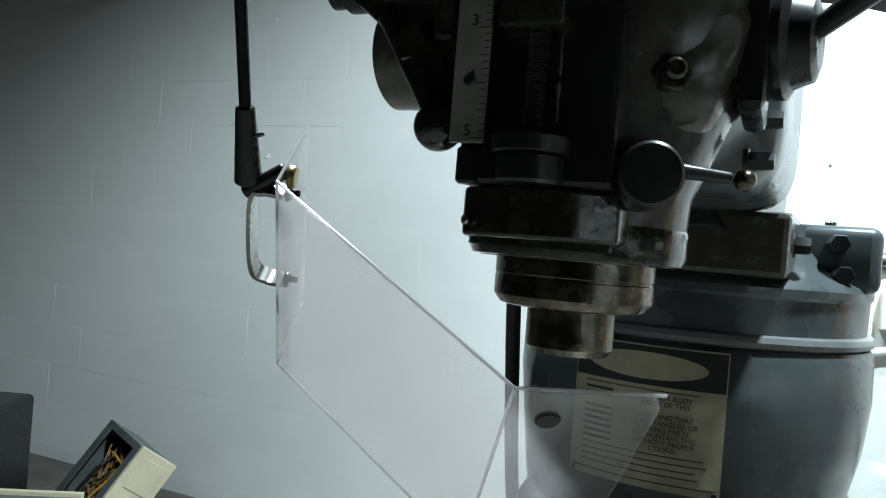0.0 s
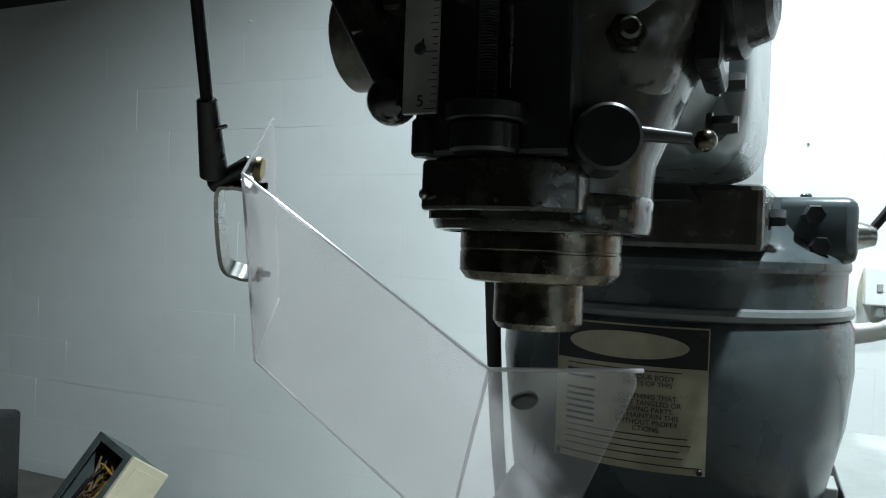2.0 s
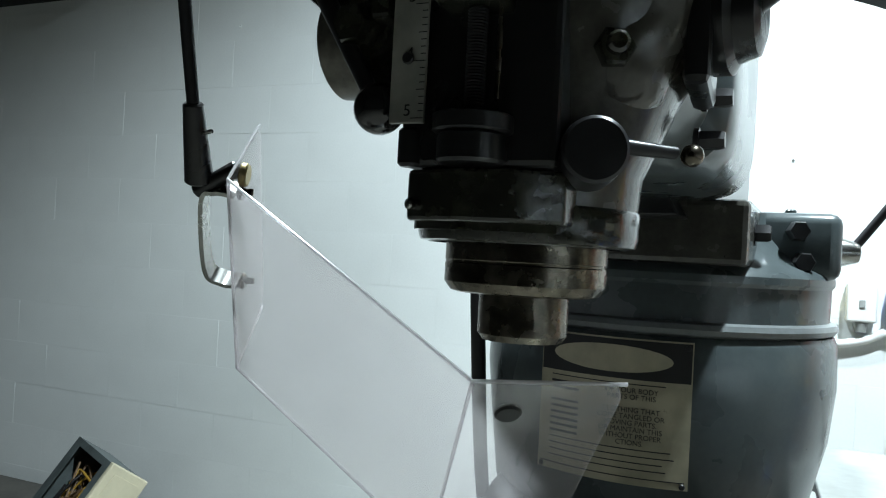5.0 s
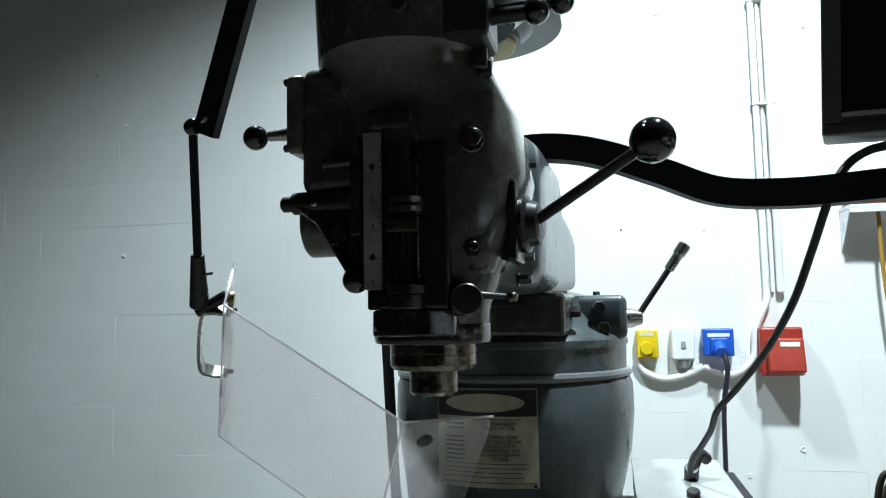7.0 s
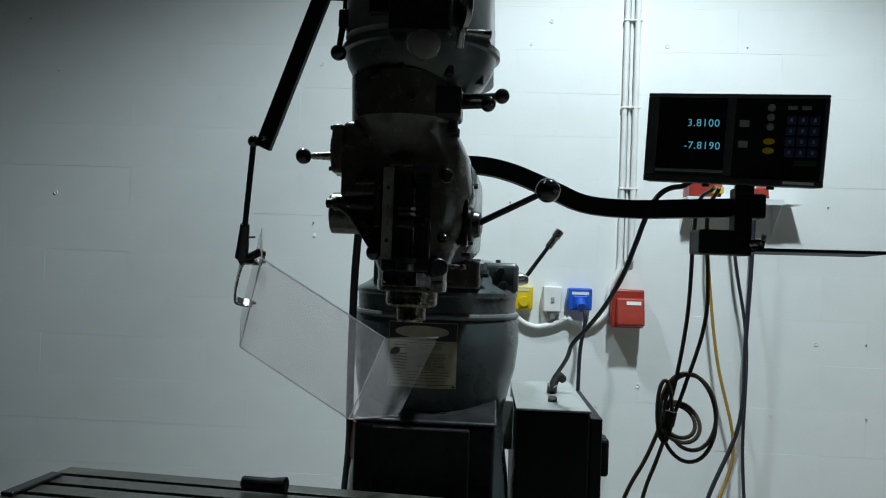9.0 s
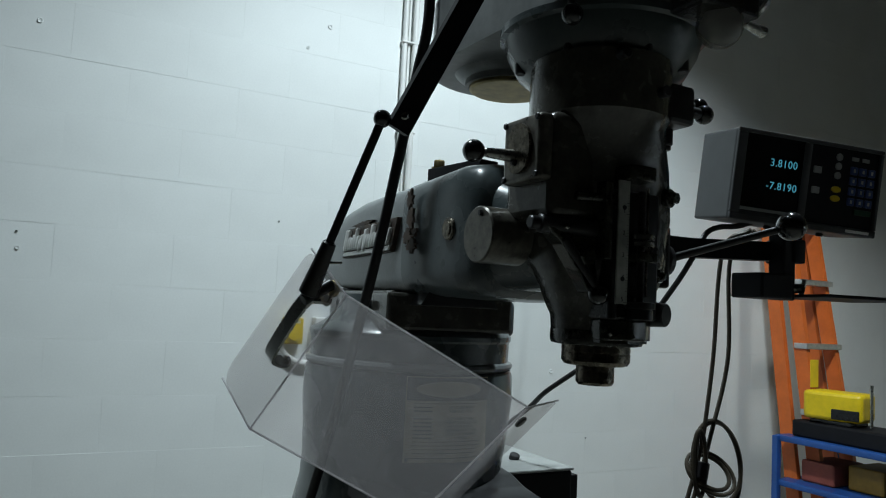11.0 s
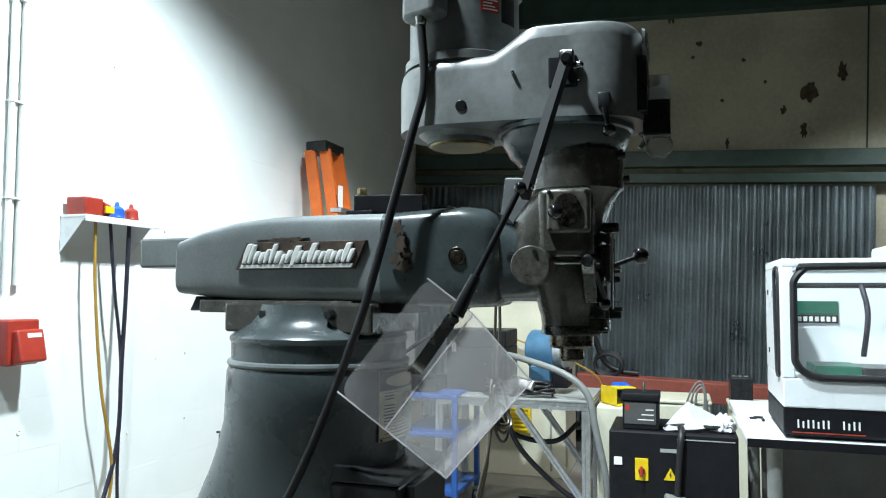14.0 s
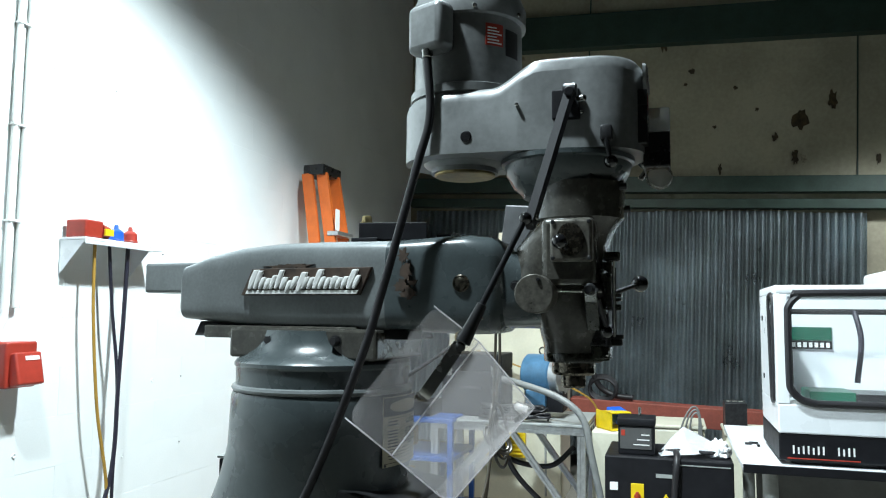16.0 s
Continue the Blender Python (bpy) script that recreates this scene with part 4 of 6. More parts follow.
guard = base("splash_guard", C, "clear scratched acrylic splash guard folded in three, on a jointed arm", "guard")


def sheet(corners, thick=0.003):
    n = (corners[1] - corners[0]).cross(corners[2] - corners[0]).normalized() * thick / 2
    return loft([[c - n for c in corners], [c + n for c in corners]])


def round_corner(a, b, c, r, n=5):
    u, v = (a - b).normalized() * r, (c - b).normalized() * r
    return [b + u * (1 - t) ** 2 + v * t**2 for t in (k / n for k in range(n + 1))]


phi = radians(50)
VL, VR = -U * math.cos(phi) + NS * math.sin(phi), U * math.cos(phi) + NS * math.sin(phi)
WL, WR = 0.095, 0.105
part("middle_pane", sheet([A, B, C, D]), ACRYLIC, guard, "hazy acrylic pane")
left = part("side_pane", sheet([A, D, *round_corner(D, D + VL * WL, A + VL * WL, 0.03), *round_corner(D + VL * WL, A + VL * WL, A, 0.02)]), ACRYLIC, guard)
right = part("side_pane", sheet([B, C, *round_corner(C, C + VR * WR, B + VR * WR, 0.02), *round_corner(C + VR * WR, B + VR * WR, B, 0.02)]), ACRYLIC, guard)
for o in guard.children:
    o.visible_shadow = True
for p, q in ((A, B), (D, C), (A, D), (B, C), (A, A + VL * WL), (B, B + VR * WR), (D, D + VL * WL), (C, C + VR * WR)):
    part("pane_edge", rod(p, q, 0.0014, None, 8, 0), ACRYLIC_EDGE, guard)
hole = B + (C - B) * 0.14 + VR * 0.03
part("magnet", rod(hole - (nr := (C - B).cross(VR).normalized()) * 0.002, hole + nr * 0.003, 0.0095), INK, guard, "dark round magnet")
H1, H2 = A + (D - A) * 0.12 + VL * 0.024, A + (D - A) * 0.56 + VL * 0.02
NL = (D - A).cross(VL).normalized()
if NL.y > 0:
    NL = -NL
part("handle", sweep([H1 + NL * 0.0, H1 + NL * 0.018, H1 + NL * 0.03 + V * 0.012, H2 + NL * 0.03 - V * 0.014, H2 + NL * 0.016, H2], rect(0.004, 0.02), 6, up=tuple(VL)), STEEL, guard, "bent metal strip handle")
for h in (H1, H2):
    part("wing_nut", join(rod(h - NL * 0.006, h - NL * 0.001, 0.008), box(h.x - 0.011, h.x + 0.011, h.y + 0.006, h.y + 0.009, h.z - 0.003, h.z + 0.003, 0.001)), OLDSTEEL, guard)
E1, E2, TOP = Vector((-0.292, 0.041, 1.449)), Vector((-0.269, 0.036, 1.449)), Vector((-0.164, -0.017, 1.695))
JT = Vector((-0.337, 0.137, 1.24))
part("lower_rod", rod(E1, JT + (E1 - JT) * 0.3, 0.0052), BLACKP, guard)
part("rod_socket", join(rod(JT + (E1 - JT) * 0.32, JT + (E1 - JT) * 0.02, 0.0085, 0.0125), rod(JT + Vector((-0.004, 0, -0.004)), A + VL * 0.03 + (A - D) * -0.03, 0.0075)), PLASTIC, guard, "black plastic rod socket")
part("socket_screw", rod(JT + (E1 - JT) * 0.2, JT + (E1 - JT) * 0.2 + Vector((0.024, -0.008, 0.002)), 0.0018), STEEL, guard)
part("joint_washer", rod(A + VL * 0.028 - V * -0.012 - NL * 0.002, A + VL * 0.028 - V * -0.012 - NL * 0.009, 0.0105), BRASS, guard)
part("elbow_ball", ball(E1, 0.0105), BAKELITE, guard)
part("upper_arm", sweep([TOP, E2 + (E2 - TOP).normalized() * 0.012], rect(0.027, 0.014), 1, up=(0, 1, 0), smooth=False), BLACKP, guard, "flat black steel arm")
part("arm_knuckle", rod(TOP + Vector((0, 0.012, 0)), TOP - Vector((0, 0.012, 0)), 0.0155), BLACKP, guard)
part("elbow_screw", rod(E2 + Vector((0, -0.006, 0.004)), E2 + Vector((-0.003, -0.012, 0.004)), 0.005), STEEL, guard)
part("hinge_plate", join(box(-0.13, -0.112, -0.03, 0.022, 1.655, 1.712, 0.003), rod((-0.19, -0.018, 1.69), (-0.12, -0.01, 1.69), 0.009)), BLACKP, guard)
part("hinge_screw", rod((-0.165, -0.03, 1.68), (-0.172, -0.045, 1.68), 0.006), STEEL, guard)
part("hinge_screw", rod((-0.12, -0.026, 1.668), (-0.12, -0.036, 1.668), 0.004), STEEL, guard)

# motor cable
thing("motor_cable", tube([(-0.132, 0.268, 1.8), (-0.13, 0.262, 1.68), (-0.136, 0.285, 1.58), (-0.153, 0.347, 1.336), (-0.165, 0.384, 1.204), (-0.181, 0.473, 0.972), (-0.195, 0.565, 0.8), (-0.235, 0.72, 0.58), (-0.28, 0.9, 0.3), (-0.3, 1.0, FLOOR + 0.01)], 0.0085, 12), RUBBER, "thick black power cable hanging from the mill motor", "cable")


# ---- on the white wall ----
def wall_box(name, x0, x1, z0, z1, depth, m, label, cat, bevel=0.006):
    return thing(name, box(x0, x1, WALL_Y - depth, WALL_Y - 0.001, z0, z1, bevel, 3), m, label, cat)


con = base("cable_conduit", (0.77, WALL_Y, 1.3), "white plastic conduits and cable clipped up the wall", "conduit")
for x, r in ((0.734, 0.012), (0.757, 0.006), (0.784, 0.014)):
    part("pipe", rod((x, WALL_Y - r - 0.004, 1.3 if x > 0.74 else 1.28), (x, WALL_Y - r - 0.004, 4.6), r, None, 14), WHITEP, con)
for z in (2.005, 2.41, 2.85, 1.63):
    part("clip", box(0.718, 0.804, WALL_Y - 0.032, WALL_Y - 0.002, z, z + 0.008, 0.002), WHITEP, con)
part("bent_pipe", tube([(0.734, WALL_Y - 0.02, 1.31), (0.73, WALL_Y - 0.022, 1.26), (0.69, WALL_Y - 0.024, 1.17), (0.675, WALL_Y - 0.024, 1.06), (0.6, WALL_Y - 0.024, 1.0), (0.5, WALL_Y - 0.024, 1.03)], 0.013, 12), WHITEP, con)
part("bent_pipe", tube([(0.5, WALL_Y - 0.02, 1.03), (0.44, WALL_Y - 0.02, 1.0), (0.36, WALL_Y - 0.02, 0.985), (0.29, WALL_Y - 0.02, 1.01), (0.26, WALL_Y - 0.02, 1.06)], 0.013, 12), WHITEP, con)


def plugtop(parent, x, z, y, m, r=0.022):
    part("plug", rod((x, y, z), (x, y - 0.05, z - 0.02), r, r * 0.8, 20), m, parent)
    part("lid", box(x - r * 1.2, x + r * 1.2, y - 0.012, y, z - r, z + r * 1.2, 0.004), m, parent)


ys = wall_box("wall_socket", 0.262, 0.34, 1.062, 1.168, 0.05, YELLOW, "yellow industrial socket with round lid on the wall", "socket")
part("round_lid", rod((0.299, WALL_Y - 0.05, 1.1), (0.299, WALL_Y - 0.062, 1.1), 0.024), YELLOW, ys)
part("label_strip", box(0.272, 0.326, WALL_Y - 0.0512, WALL_Y - 0.049, 1.146, 1.158, 0), CREAM, ys)
sw = wall_box("wall_switch", 0.388, 0.47, 1.056, 1.174, 0.055, WHITEP, "white wall switch box with grey gland below", "switch")
part("rocker", box(0.421, 0.437, WALL_Y - 0.06, WALL_Y - 0.054, 1.1, 1.124, 0.002), GREYSTEEL, sw)
part("gland", rod((0.43, WALL_Y - 0.028, 1.056), (0.43, WALL_Y - 0.028, 1.024), 0.022, 0.016), GREYSTEEL, sw)
bs = wall_box("wall_socket", 0.5, 0.607, 1.07, 1.17, 0.06, BLUE, "blue industrial socket with a plugged-in cable", "socket")
part("label_strip", box(0.515, 0.592, WALL_Y - 0.0612, WALL_Y - 0.059, 1.14, 1.153, 0), WHITEP, bs)
plugtop(bs, 0.555, 1.104, WALL_Y - 0.06, BLUE, 0.026)
rs = base("wall_socket", (0.79, WALL_Y - 0.05, 0.99), "large red industrial socket box with hinged cover", "socket")
part("body", box(0.692, 0.836, WALL_Y - 0.085, WALL_Y - 0.001, 1.0, 1.172, 0.008, 3), RED, rs)
part("cover", moved(box(0.71, 0.832, -0.024, 0.024, -0.062, 0.062, 0.008, 3), pose(0, WALL_Y - 0.098, 1.07, -12)), RED, rs)
part("label_strip", moved(box(0.752, 0.816, -0.0265, -0.0235, 0.03, 0.046, 0), pose(0, WALL_Y - 0.098, 1.07, -12)), WHITEP, rs)
# shelf with plugs
sh = base("plug_shelf", (1.14, WALL_Y - 0.06, 1.55), "white folded sheet-metal shelf holding coloured plugs", "shelf")
part("extension", box(1.421, 1.5, WALL_Y - 0.135, WALL_Y - 0.001, 1.573, 1.577, 0.001), WHITEM, sh)
part("top", box(1.0, 1.42, WALL_Y - 0.135, WALL_Y - 0.001, 1.585, 1.597, 0.002), WHITEM, sh)
part("lip", box(1.0, 1.42, WALL_Y - 0.137, WALL_Y - 0.131, 1.568, 1.5845, 0.002), WHITEM, sh)
for x in (1.002, 1.414):
    part("bracket", prism([(WALL_Y - 0.13, 1.584), (WALL_Y - 0.004, 1.584), (WALL_Y - 0.004, 1.44)], x, x + 0.004, Matrix(((0, 0, 1, 0), (1, 0, 0, 0), (0, 1, 0, 0), (0, 0, 0, 1)))), WHITEM, sh)
pl = base("plug_socket", (1.0, WALL_Y - 0.08, 1.597), "orange-red interlocked socket lying on the wall shelf", "socket")
part("body", box(1.012, 1.115, WALL_Y - 0.12, WALL_Y - 0.02, 1.598, 1.672, 0.006, 3), RED, pl)
part("nose", rod((1.115, WALL_Y - 0.1, 1.632), (1.155, WALL_Y - 0.105, 1.625), 0.032, 0.028, 24), RED, pl)
part("label_strip", box(1.105, 1.155, WALL_Y - 0.141, WALL_Y - 0.132, 1.612, 1.64, 0.001), YELLOW, pl)
for x, m, lab in ((1.25, BLUE, "blue plug standing on the wall shelf"), (1.34, RED, "dark red plug standing on the wall shelf")):
    p = base("plug", (x, WALL_Y - 0.07, 1.597), lab, "plug", "plugs on the shelf")
    part("body", lathe([(0.03, 0), (0.033, 0.004), (0.031, 0.045), (0.02, 0.055), (0.014, 0.058)], 24, Matrix.Translation((x, WALL_Y - 0.07, 1.598))), m, p)
    part("cap", rod((x, WALL_Y - 0.07, 1.65), (x, WALL_Y - 0.07, 1.675), 0.012, 0.008), m, p)
    part("ring", lathe([(0.034, 0.006), (0.036, 0.01), (0.034, 0.014)], 24, Matrix.Translation((x, WALL_Y - 0.07, 1.598))), m, p)
yc = WALL_Y - 0.08


def cable(points, r, m, label):
    return thing("hanging_cable", tube(points, r, 10, 8), m, label, "cable", "cables hanging from the shelf")


cable([(1.103, yc - 0.01, 1.58), (1.112, yc - 0.01, 1.29), (1.16, yc - 0.01, 0.88), (1.24, yc - 0.01, 0.52), (1.2, yc - 0.01, 0.3), (1.1, yc - 0.01, 0.08), (1.05, yc - 0.01, FLOOR + 0.01)], 0.007, CABLEY, "ochre cable hanging down the white wall")
cable([(1.307, yc - 0.01, 1.58), (1.298, yc - 0.01, 1.27), (1.283, yc - 0.01, 0.96), (1.265, yc - 0.01, 0.6), (1.13, yc - 0.02, 0.25), (1.08, yc - 0.02, FLOOR + 0.01)], 0.0095, PURPLE, "thick dark cable hanging down the white wall")
cable([(1.2, yc, 1.58), (1.235, yc, 1.3), (1.29, yc, 0.95), (1.285, yc, 0.5), (1.3, yc, 0.2), (1.3, yc, FLOOR + 0.01)], 0.0075, PURPLE, "dark cable hanging down the white wall")
thing("socket_cable", tube([(0.563, WALL_Y - 0.11, 1.08), (0.57, WALL_Y - 0.125, 1.02), (0.553, WALL_Y - 0.12, 0.9), (0.548, WALL_Y - 0.12, 0.72), (0.545, WALL_Y - 0.12, 0.4), (0.53, WALL_Y - 0.12, FLOOR + 0.01)], 0.009, 10), PURPLE, "dark cable hanging from the blue wall socket", "cable")
thing("readout_cable", tube([(0.5, 0.17, 1.42), (0.49, 0.2, 1.412), (0.475, 0.225, 1.411), (0.458, 0.238, 1.401), (0.442, 0.24, 1.38), (0.43, 0.25, 1.347), (0.418, 0.28, 1.296), (0.404, 0.33, 1.234), (0.385, 0.42, 1.169), (0.357, 0.5, 1.111), (0.332, 0.55, 1.07), (0.325, 0.6, 1.029), (0.303, 0.68, 0.967), (0.3, 0.71, 0.935)], 0.0052, 10), RUBBER, "black cable looping down from the readout", "cable")

# electrical box beside the column
cabx = base("electrical_cabinet", (0.28, 0.65, 0.2), "grey-topped black electrical box bracketed to the mill column", "cabinet")
part("body", box(0.2, 0.368, 0.5, 0.93, 0.3, 0.899, 0.004), BLACKP, cabx)
part("lid", box(0.198, 0.37, 0.496, 0.935, 0.9, 0.906, 0.002), GREYSTEEL, cabx)
part("side_box", box(0.372, 0.4, 0.52, 0.92, 0.3, 0.885, 0.003), BLACKP, cabx)
part("side_switch", box(0.401, 0.424, 0.56, 0.62, 0.74, 0.83, 0.008, 3), BLACKP, cabx)
part("bracket", box(0.15, 0.196, 0.62, 0.68, 0.78, 0.9, 0.002), GREYSTEEL, cabx)
part("gland", join(rod((0.3, 0.735, 0.905), (0.3, 0.715, 0.93), 0.013), tube([(0.3, 0.72, 0.925), (0.315, 0.735, 0.95), (0.33, 0.75, 0.94)], 0.011, 10)), RUBBER, cabx)
part("knob", rod((0.29, 0.6, 0.905), (0.29, 0.595, 0.917), 0.011), RUBBER, cabx)
part("post", box(0.2, 0.215, 0.52, 0.55, FLOOR - 0.018, 0.3, 0.002), GREYSTEEL, cabx)
part("post", box(0.355, 0.37, 0.82, 0.85, FLOOR - 0.018, 0.3, 0.002), GREYSTEEL, cabx)
place(cabx, 0.004, 0, 0.018)
thing("low_cable", tube([(0.19, 0.8, 0.62), (0.13, 0.85, 0.56), (0.1, 0.9, 0.4), (0.12, 0.98, 0.1), (0.14, 1.1, FLOOR + 0.01)], 0.008, 10), RUBBER, "black cable hanging behind the mill column", "cable")

# ---- corner by the wall: ladder, trolley ----
lad = base("step_ladder", (3.25, 2.0, FLOOR), "folded orange fibreglass stepladder leaning on the wall", "ladder")
LB, LT = 1.78, 2.13


def ladder_y(z):
    return LB + (LT - LB) * (z - FLOOR) / 2.5


for x, dy in ((2.9, 0.0), (3.26, 0.0), (2.93, -0.1), (3.23, -0.1)):
    xx = 3.08 + (x - 3.08) * 0.62
    part("stile", sweep([(x, LB + dy * 1.3, FLOOR), (xx, LT + dy, 2.22)], rect(0.028, 0.075), 1, up=(0, 1, 0), smooth=False), ORANGE, lad)
part("top_cap", prism([(2.94, 2.0), (3.22, 2.0), (3.2, 2.16), (2.96, 2.16)], 2.21, 2.28, None, 0.008), PLASTIC, lad, "black top cap")
for k in range(6):
    z = 0.1 + k * 0.34
    w = 0.18 - 0.07 * (z - FLOOR) / 2.4
    part("tread", box(3.08 - w, 3.08 + w, ladder_y(z) - 0.15, ladder_y(z) - 0.07, z, z + 0.03, 0.004), ALU, lad)
part("label", moved(box(-0.03, 0.03, -0.002, 0.002, -0.07, 0.07, 0), pose(2.95, ladder_y(1.9) - 0.16, 1.9)), WHITEP, lad)
part("label", moved(box(-0.03, 0.03, -0.002, 0.002, -0.07, 0.07, 0), pose(2.92, ladder_y(1.0) - 0.185, 1.0)), YELLOW, lad)

tro = base("trolley", (3.05, 1.6, FLOOR), "blue steel two-tier workshop trolley on castors", "trolley")
for x in (2.8, 3.3):
    for y in (1.07, 1.87):
        part("post", box(x - 0.016, x + 0.016, y - 0.016, y + 0.016, FLOOR + 0.1, 0.67, 0.003), BLUEPAINT, tro)
        c = part("castor", rod((x - 0.01, y - 0.02, FLOOR + 0.04), (x - 0.01, y + 0.02, FLOOR + 0.04), 0.04, None, 24), RUBBER, tro)
        part("fork", box(x - 0.02, x + 0.02, y - 0.03, y + 0.03, FLOOR + 0.078, FLOOR + 0.1, 0.003), GREYSTEEL, tro)
for z in (0.08, 0.42, 0.645):
    part("shelf", box(2.8, 3.3, 1.06, 1.88, z, z + 0.03, 0.004), BLUEPAINT, tro)
for n, (x0, x1, y0, y1, z0, z1, m, lab) in enumerate(((2.95, 3.2, 1.4, 1.58, 0.45, 0.57, CABLEY, "ochre box on the trolley shelf"), (2.9, 3.15, 1.62, 1.8, 0.45, 0.56, REDSTEEL, "red-brown tray on the trolley shelf"),
        (2.95, 3.2, 1.42, 1.7, 0.11, 0.31, CABLEY, "ochre bin on the lower trolley shelf"), (2.85, 3.1, 1.2, 1.82, 0.677, 0.76, BLACKP, "black tray on the trolley top"))):
    thing("storage_box", box(x0, x1, y0, y1, z0 if z0 > 0.6 else z0 + 0.002, z1, 0.01), m, lab, "box")
drill = base("machine_vice", (2.95, 1.5, 0.74), "yellow cased machine with black feet on the trolley", "tool")
part("body", moved(box(-0.09, 0.09, -0.14, 0.14, 0, 0.14, 0.02, 3), pose(2.95, 1.53, 0.76, 0, 0, 12)), YELLOW, drill)
part("front", moved(box(-0.095, -0.088, -0.13, 0.0, 0.01, 0.06, 0.004), pose(2.95, 1.53, 0.76, 0, 0, 12)), PLASTIC, drill)
part("post", rod((2.93, 1.35, 0.742), (2.93, 1.35, 0.95), 0.008), STEEL, drill)
part("foot", box(2.88, 3.02, 1.42, 1.64, 0.741, 0.76, 0.004), PLASTIC, drill)
place(drill, 0, 0.1, 0.021)

# ---- aluminium frame table with its load ----
ft = base("frame_table", (3.2, 0.73, FLOOR), "aluminium extrusion frame table with diagonal braces", "table")
FX0, FX1, FY0, FY1, FZ = 2.9, 3.5, 0.3, 1.22, 0.655


def extrusion(p, q, w=0.045):
    s = [(-w / 2, -w / 2), (-0.004, -w / 2), (-0.004, -w / 2 + 0.008), (0.004, -w / 2 + 0.008), (0.004, -w / 2), (w / 2, -w / 2), (w / 2, -0.004), (w / 2 - 0.008, -0.004), (w / 2 - 0.008, 0.004), (w / 2, 0.004),
         (w / 2, w / 2), (0.004, w / 2), (0.004, w / 2 - 0.008), (-0.004, w / 2 - 0.008), (-0.004, w / 2), (-w / 2, w / 2), (-w / 2, 0.004), (-w / 2 + 0.008, 0.004), (-w / 2 + 0.008, -0.004), (-w / 2, -0.004)]
    return sweep([p, q], s, 1, up=(1, 0, 0) if abs(p[0] - q[0]) < 0.1 else (0, 0, 1), smooth=False)


for x in (FX0 + 0.02, FX1 - 0.02):
    for y in (FY0 + 0.02, FY1 - 0.02):
        part("leg", extrusion((x, y, FLOOR + 0.0), (x, y, FZ - 0.055)), ALU, ft)
    part("rail", extrusion((x, FY0, FZ - 0.03), (x, FY1, FZ - 0.03)), ALU, ft)
    part("brace", extrusion((x, FY1 - 0.05, 0.22), (x, FY1 - 0.4, FZ - 0.06), 0.035), ALU, ft)
    part("brace", extrusion((x, FY0 + 0.05, 0.1), (x, FY0 + 0.42, FZ - 0.06), 0.035), ALU, ft)
for y in (FY0 + 0.02, FY1 - 0.02):
    part("rail", extrusion((FX0 + 0.05, y, FZ - 0.03), (FX1 - 0.05, y, FZ - 0.03)), ALU, ft)
    part("brace", extrusion((FX0 + 0.06, y, 0.2), (FX1 - 0.1, y, FZ - 0.06), 0.035), ALU, ft)
part("board", box(FX0 - 0.01, FX1 + 0.01, FY0 - 0.01, FY1 + 0.01, FZ - 0.006, FZ + 0.008, 0.002), GREYSTEEL, ft)
bc = base("black_case", (3.2, 0.91, FZ), "large black equipment case on the frame table", "case")
part("shell", box(3.05, 3.4, 0.82, 1.2, FZ + 0.009, 0.94, 0.008), BLACKP, bc)
part("lid", box(3.05, 3.4, 0.82, 1.2, 0.941, 1.045, 0.008), BLACKP, bc)
part("handle", sweep([(3.049, 0.95, 0.84), (3.03, 0.95, 0.84), (3.03, 1.07, 0.84), (3.049, 1.07, 0.84)], rect(0.012, 0.012), 4), PLASTIC, bc)
for y in (0.87, 1.15):
    part("latch", box(3.042, 3.05, y - 0.015, y + 0.015, 0.91, 0.97, 0.002), STEEL, bc, "steel latch")
mo = base("electric_motor", (3.2, 0.47, FZ), "blue flange electric motor with lifting eye on the frame table", "motor")
part("body", rod((3.25, 0.6, 0.885), (3.2, 0.42, 0.885), 0.125, None, 36, 0.01), MOTORBLUE, mo)
part("end_ring", rod((3.2, 0.42, 0.885), (3.18, 0.36, 0.885), 0.118, None, 36, 0.006), ALU, mo, "bare aluminium end ring")
part("lifting_eye", tube([(3.22 + 0.0, 0.5 + 0.022 * math.sin(a), 1.03 + 0.022 * math.cos(a)) for a in [2 * math.pi * k / 12 for k in range(13)]], 0.005, 8, 2), OLDSTEEL, mo)
part("stand", box(3.12, 3.32, 0.36, 0.6, FZ + 0.009, 0.79, 0.006), BLACKP, mo)
part("terminal_box", box(3.05, 3.13, 0.46, 0.58, 0.7, 0.8, 0.006), MOTORBLUE, mo)
place(mo, 0, 0.09, 0.036)
cb = base("cable_bundle", (2.98, 0.62, FZ), "tangled black cable coil with white connector on the frame table", "cable")
rng = random.Random(5)
for n in range(5):
    pts = []
    r0 = rng.uniform(0.1, 0.16)
    for k in range(25):
        a = 2 * math.pi * k / 12 + n
        pts.append((2.95 + 0.35 * r0 * math.cos(a) + rng.uniform(-0.015, 0.015), 0.72 + 1.5 * r0 * math.sin(a) + rng.uniform(-0.02, 0.02), FZ + 0.02 + 0.016 * n + rng.uniform(0, 0.02)))
    part("loop", tube(pts, 0.007, 8, 4), RUBBER, cb)
part("connector", rod((2.9, 0.70, FZ + 0.1), (2.89, 0.62, FZ + 0.08), 0.024, 0.03, 20), WHITEP, cb, "white round connector")
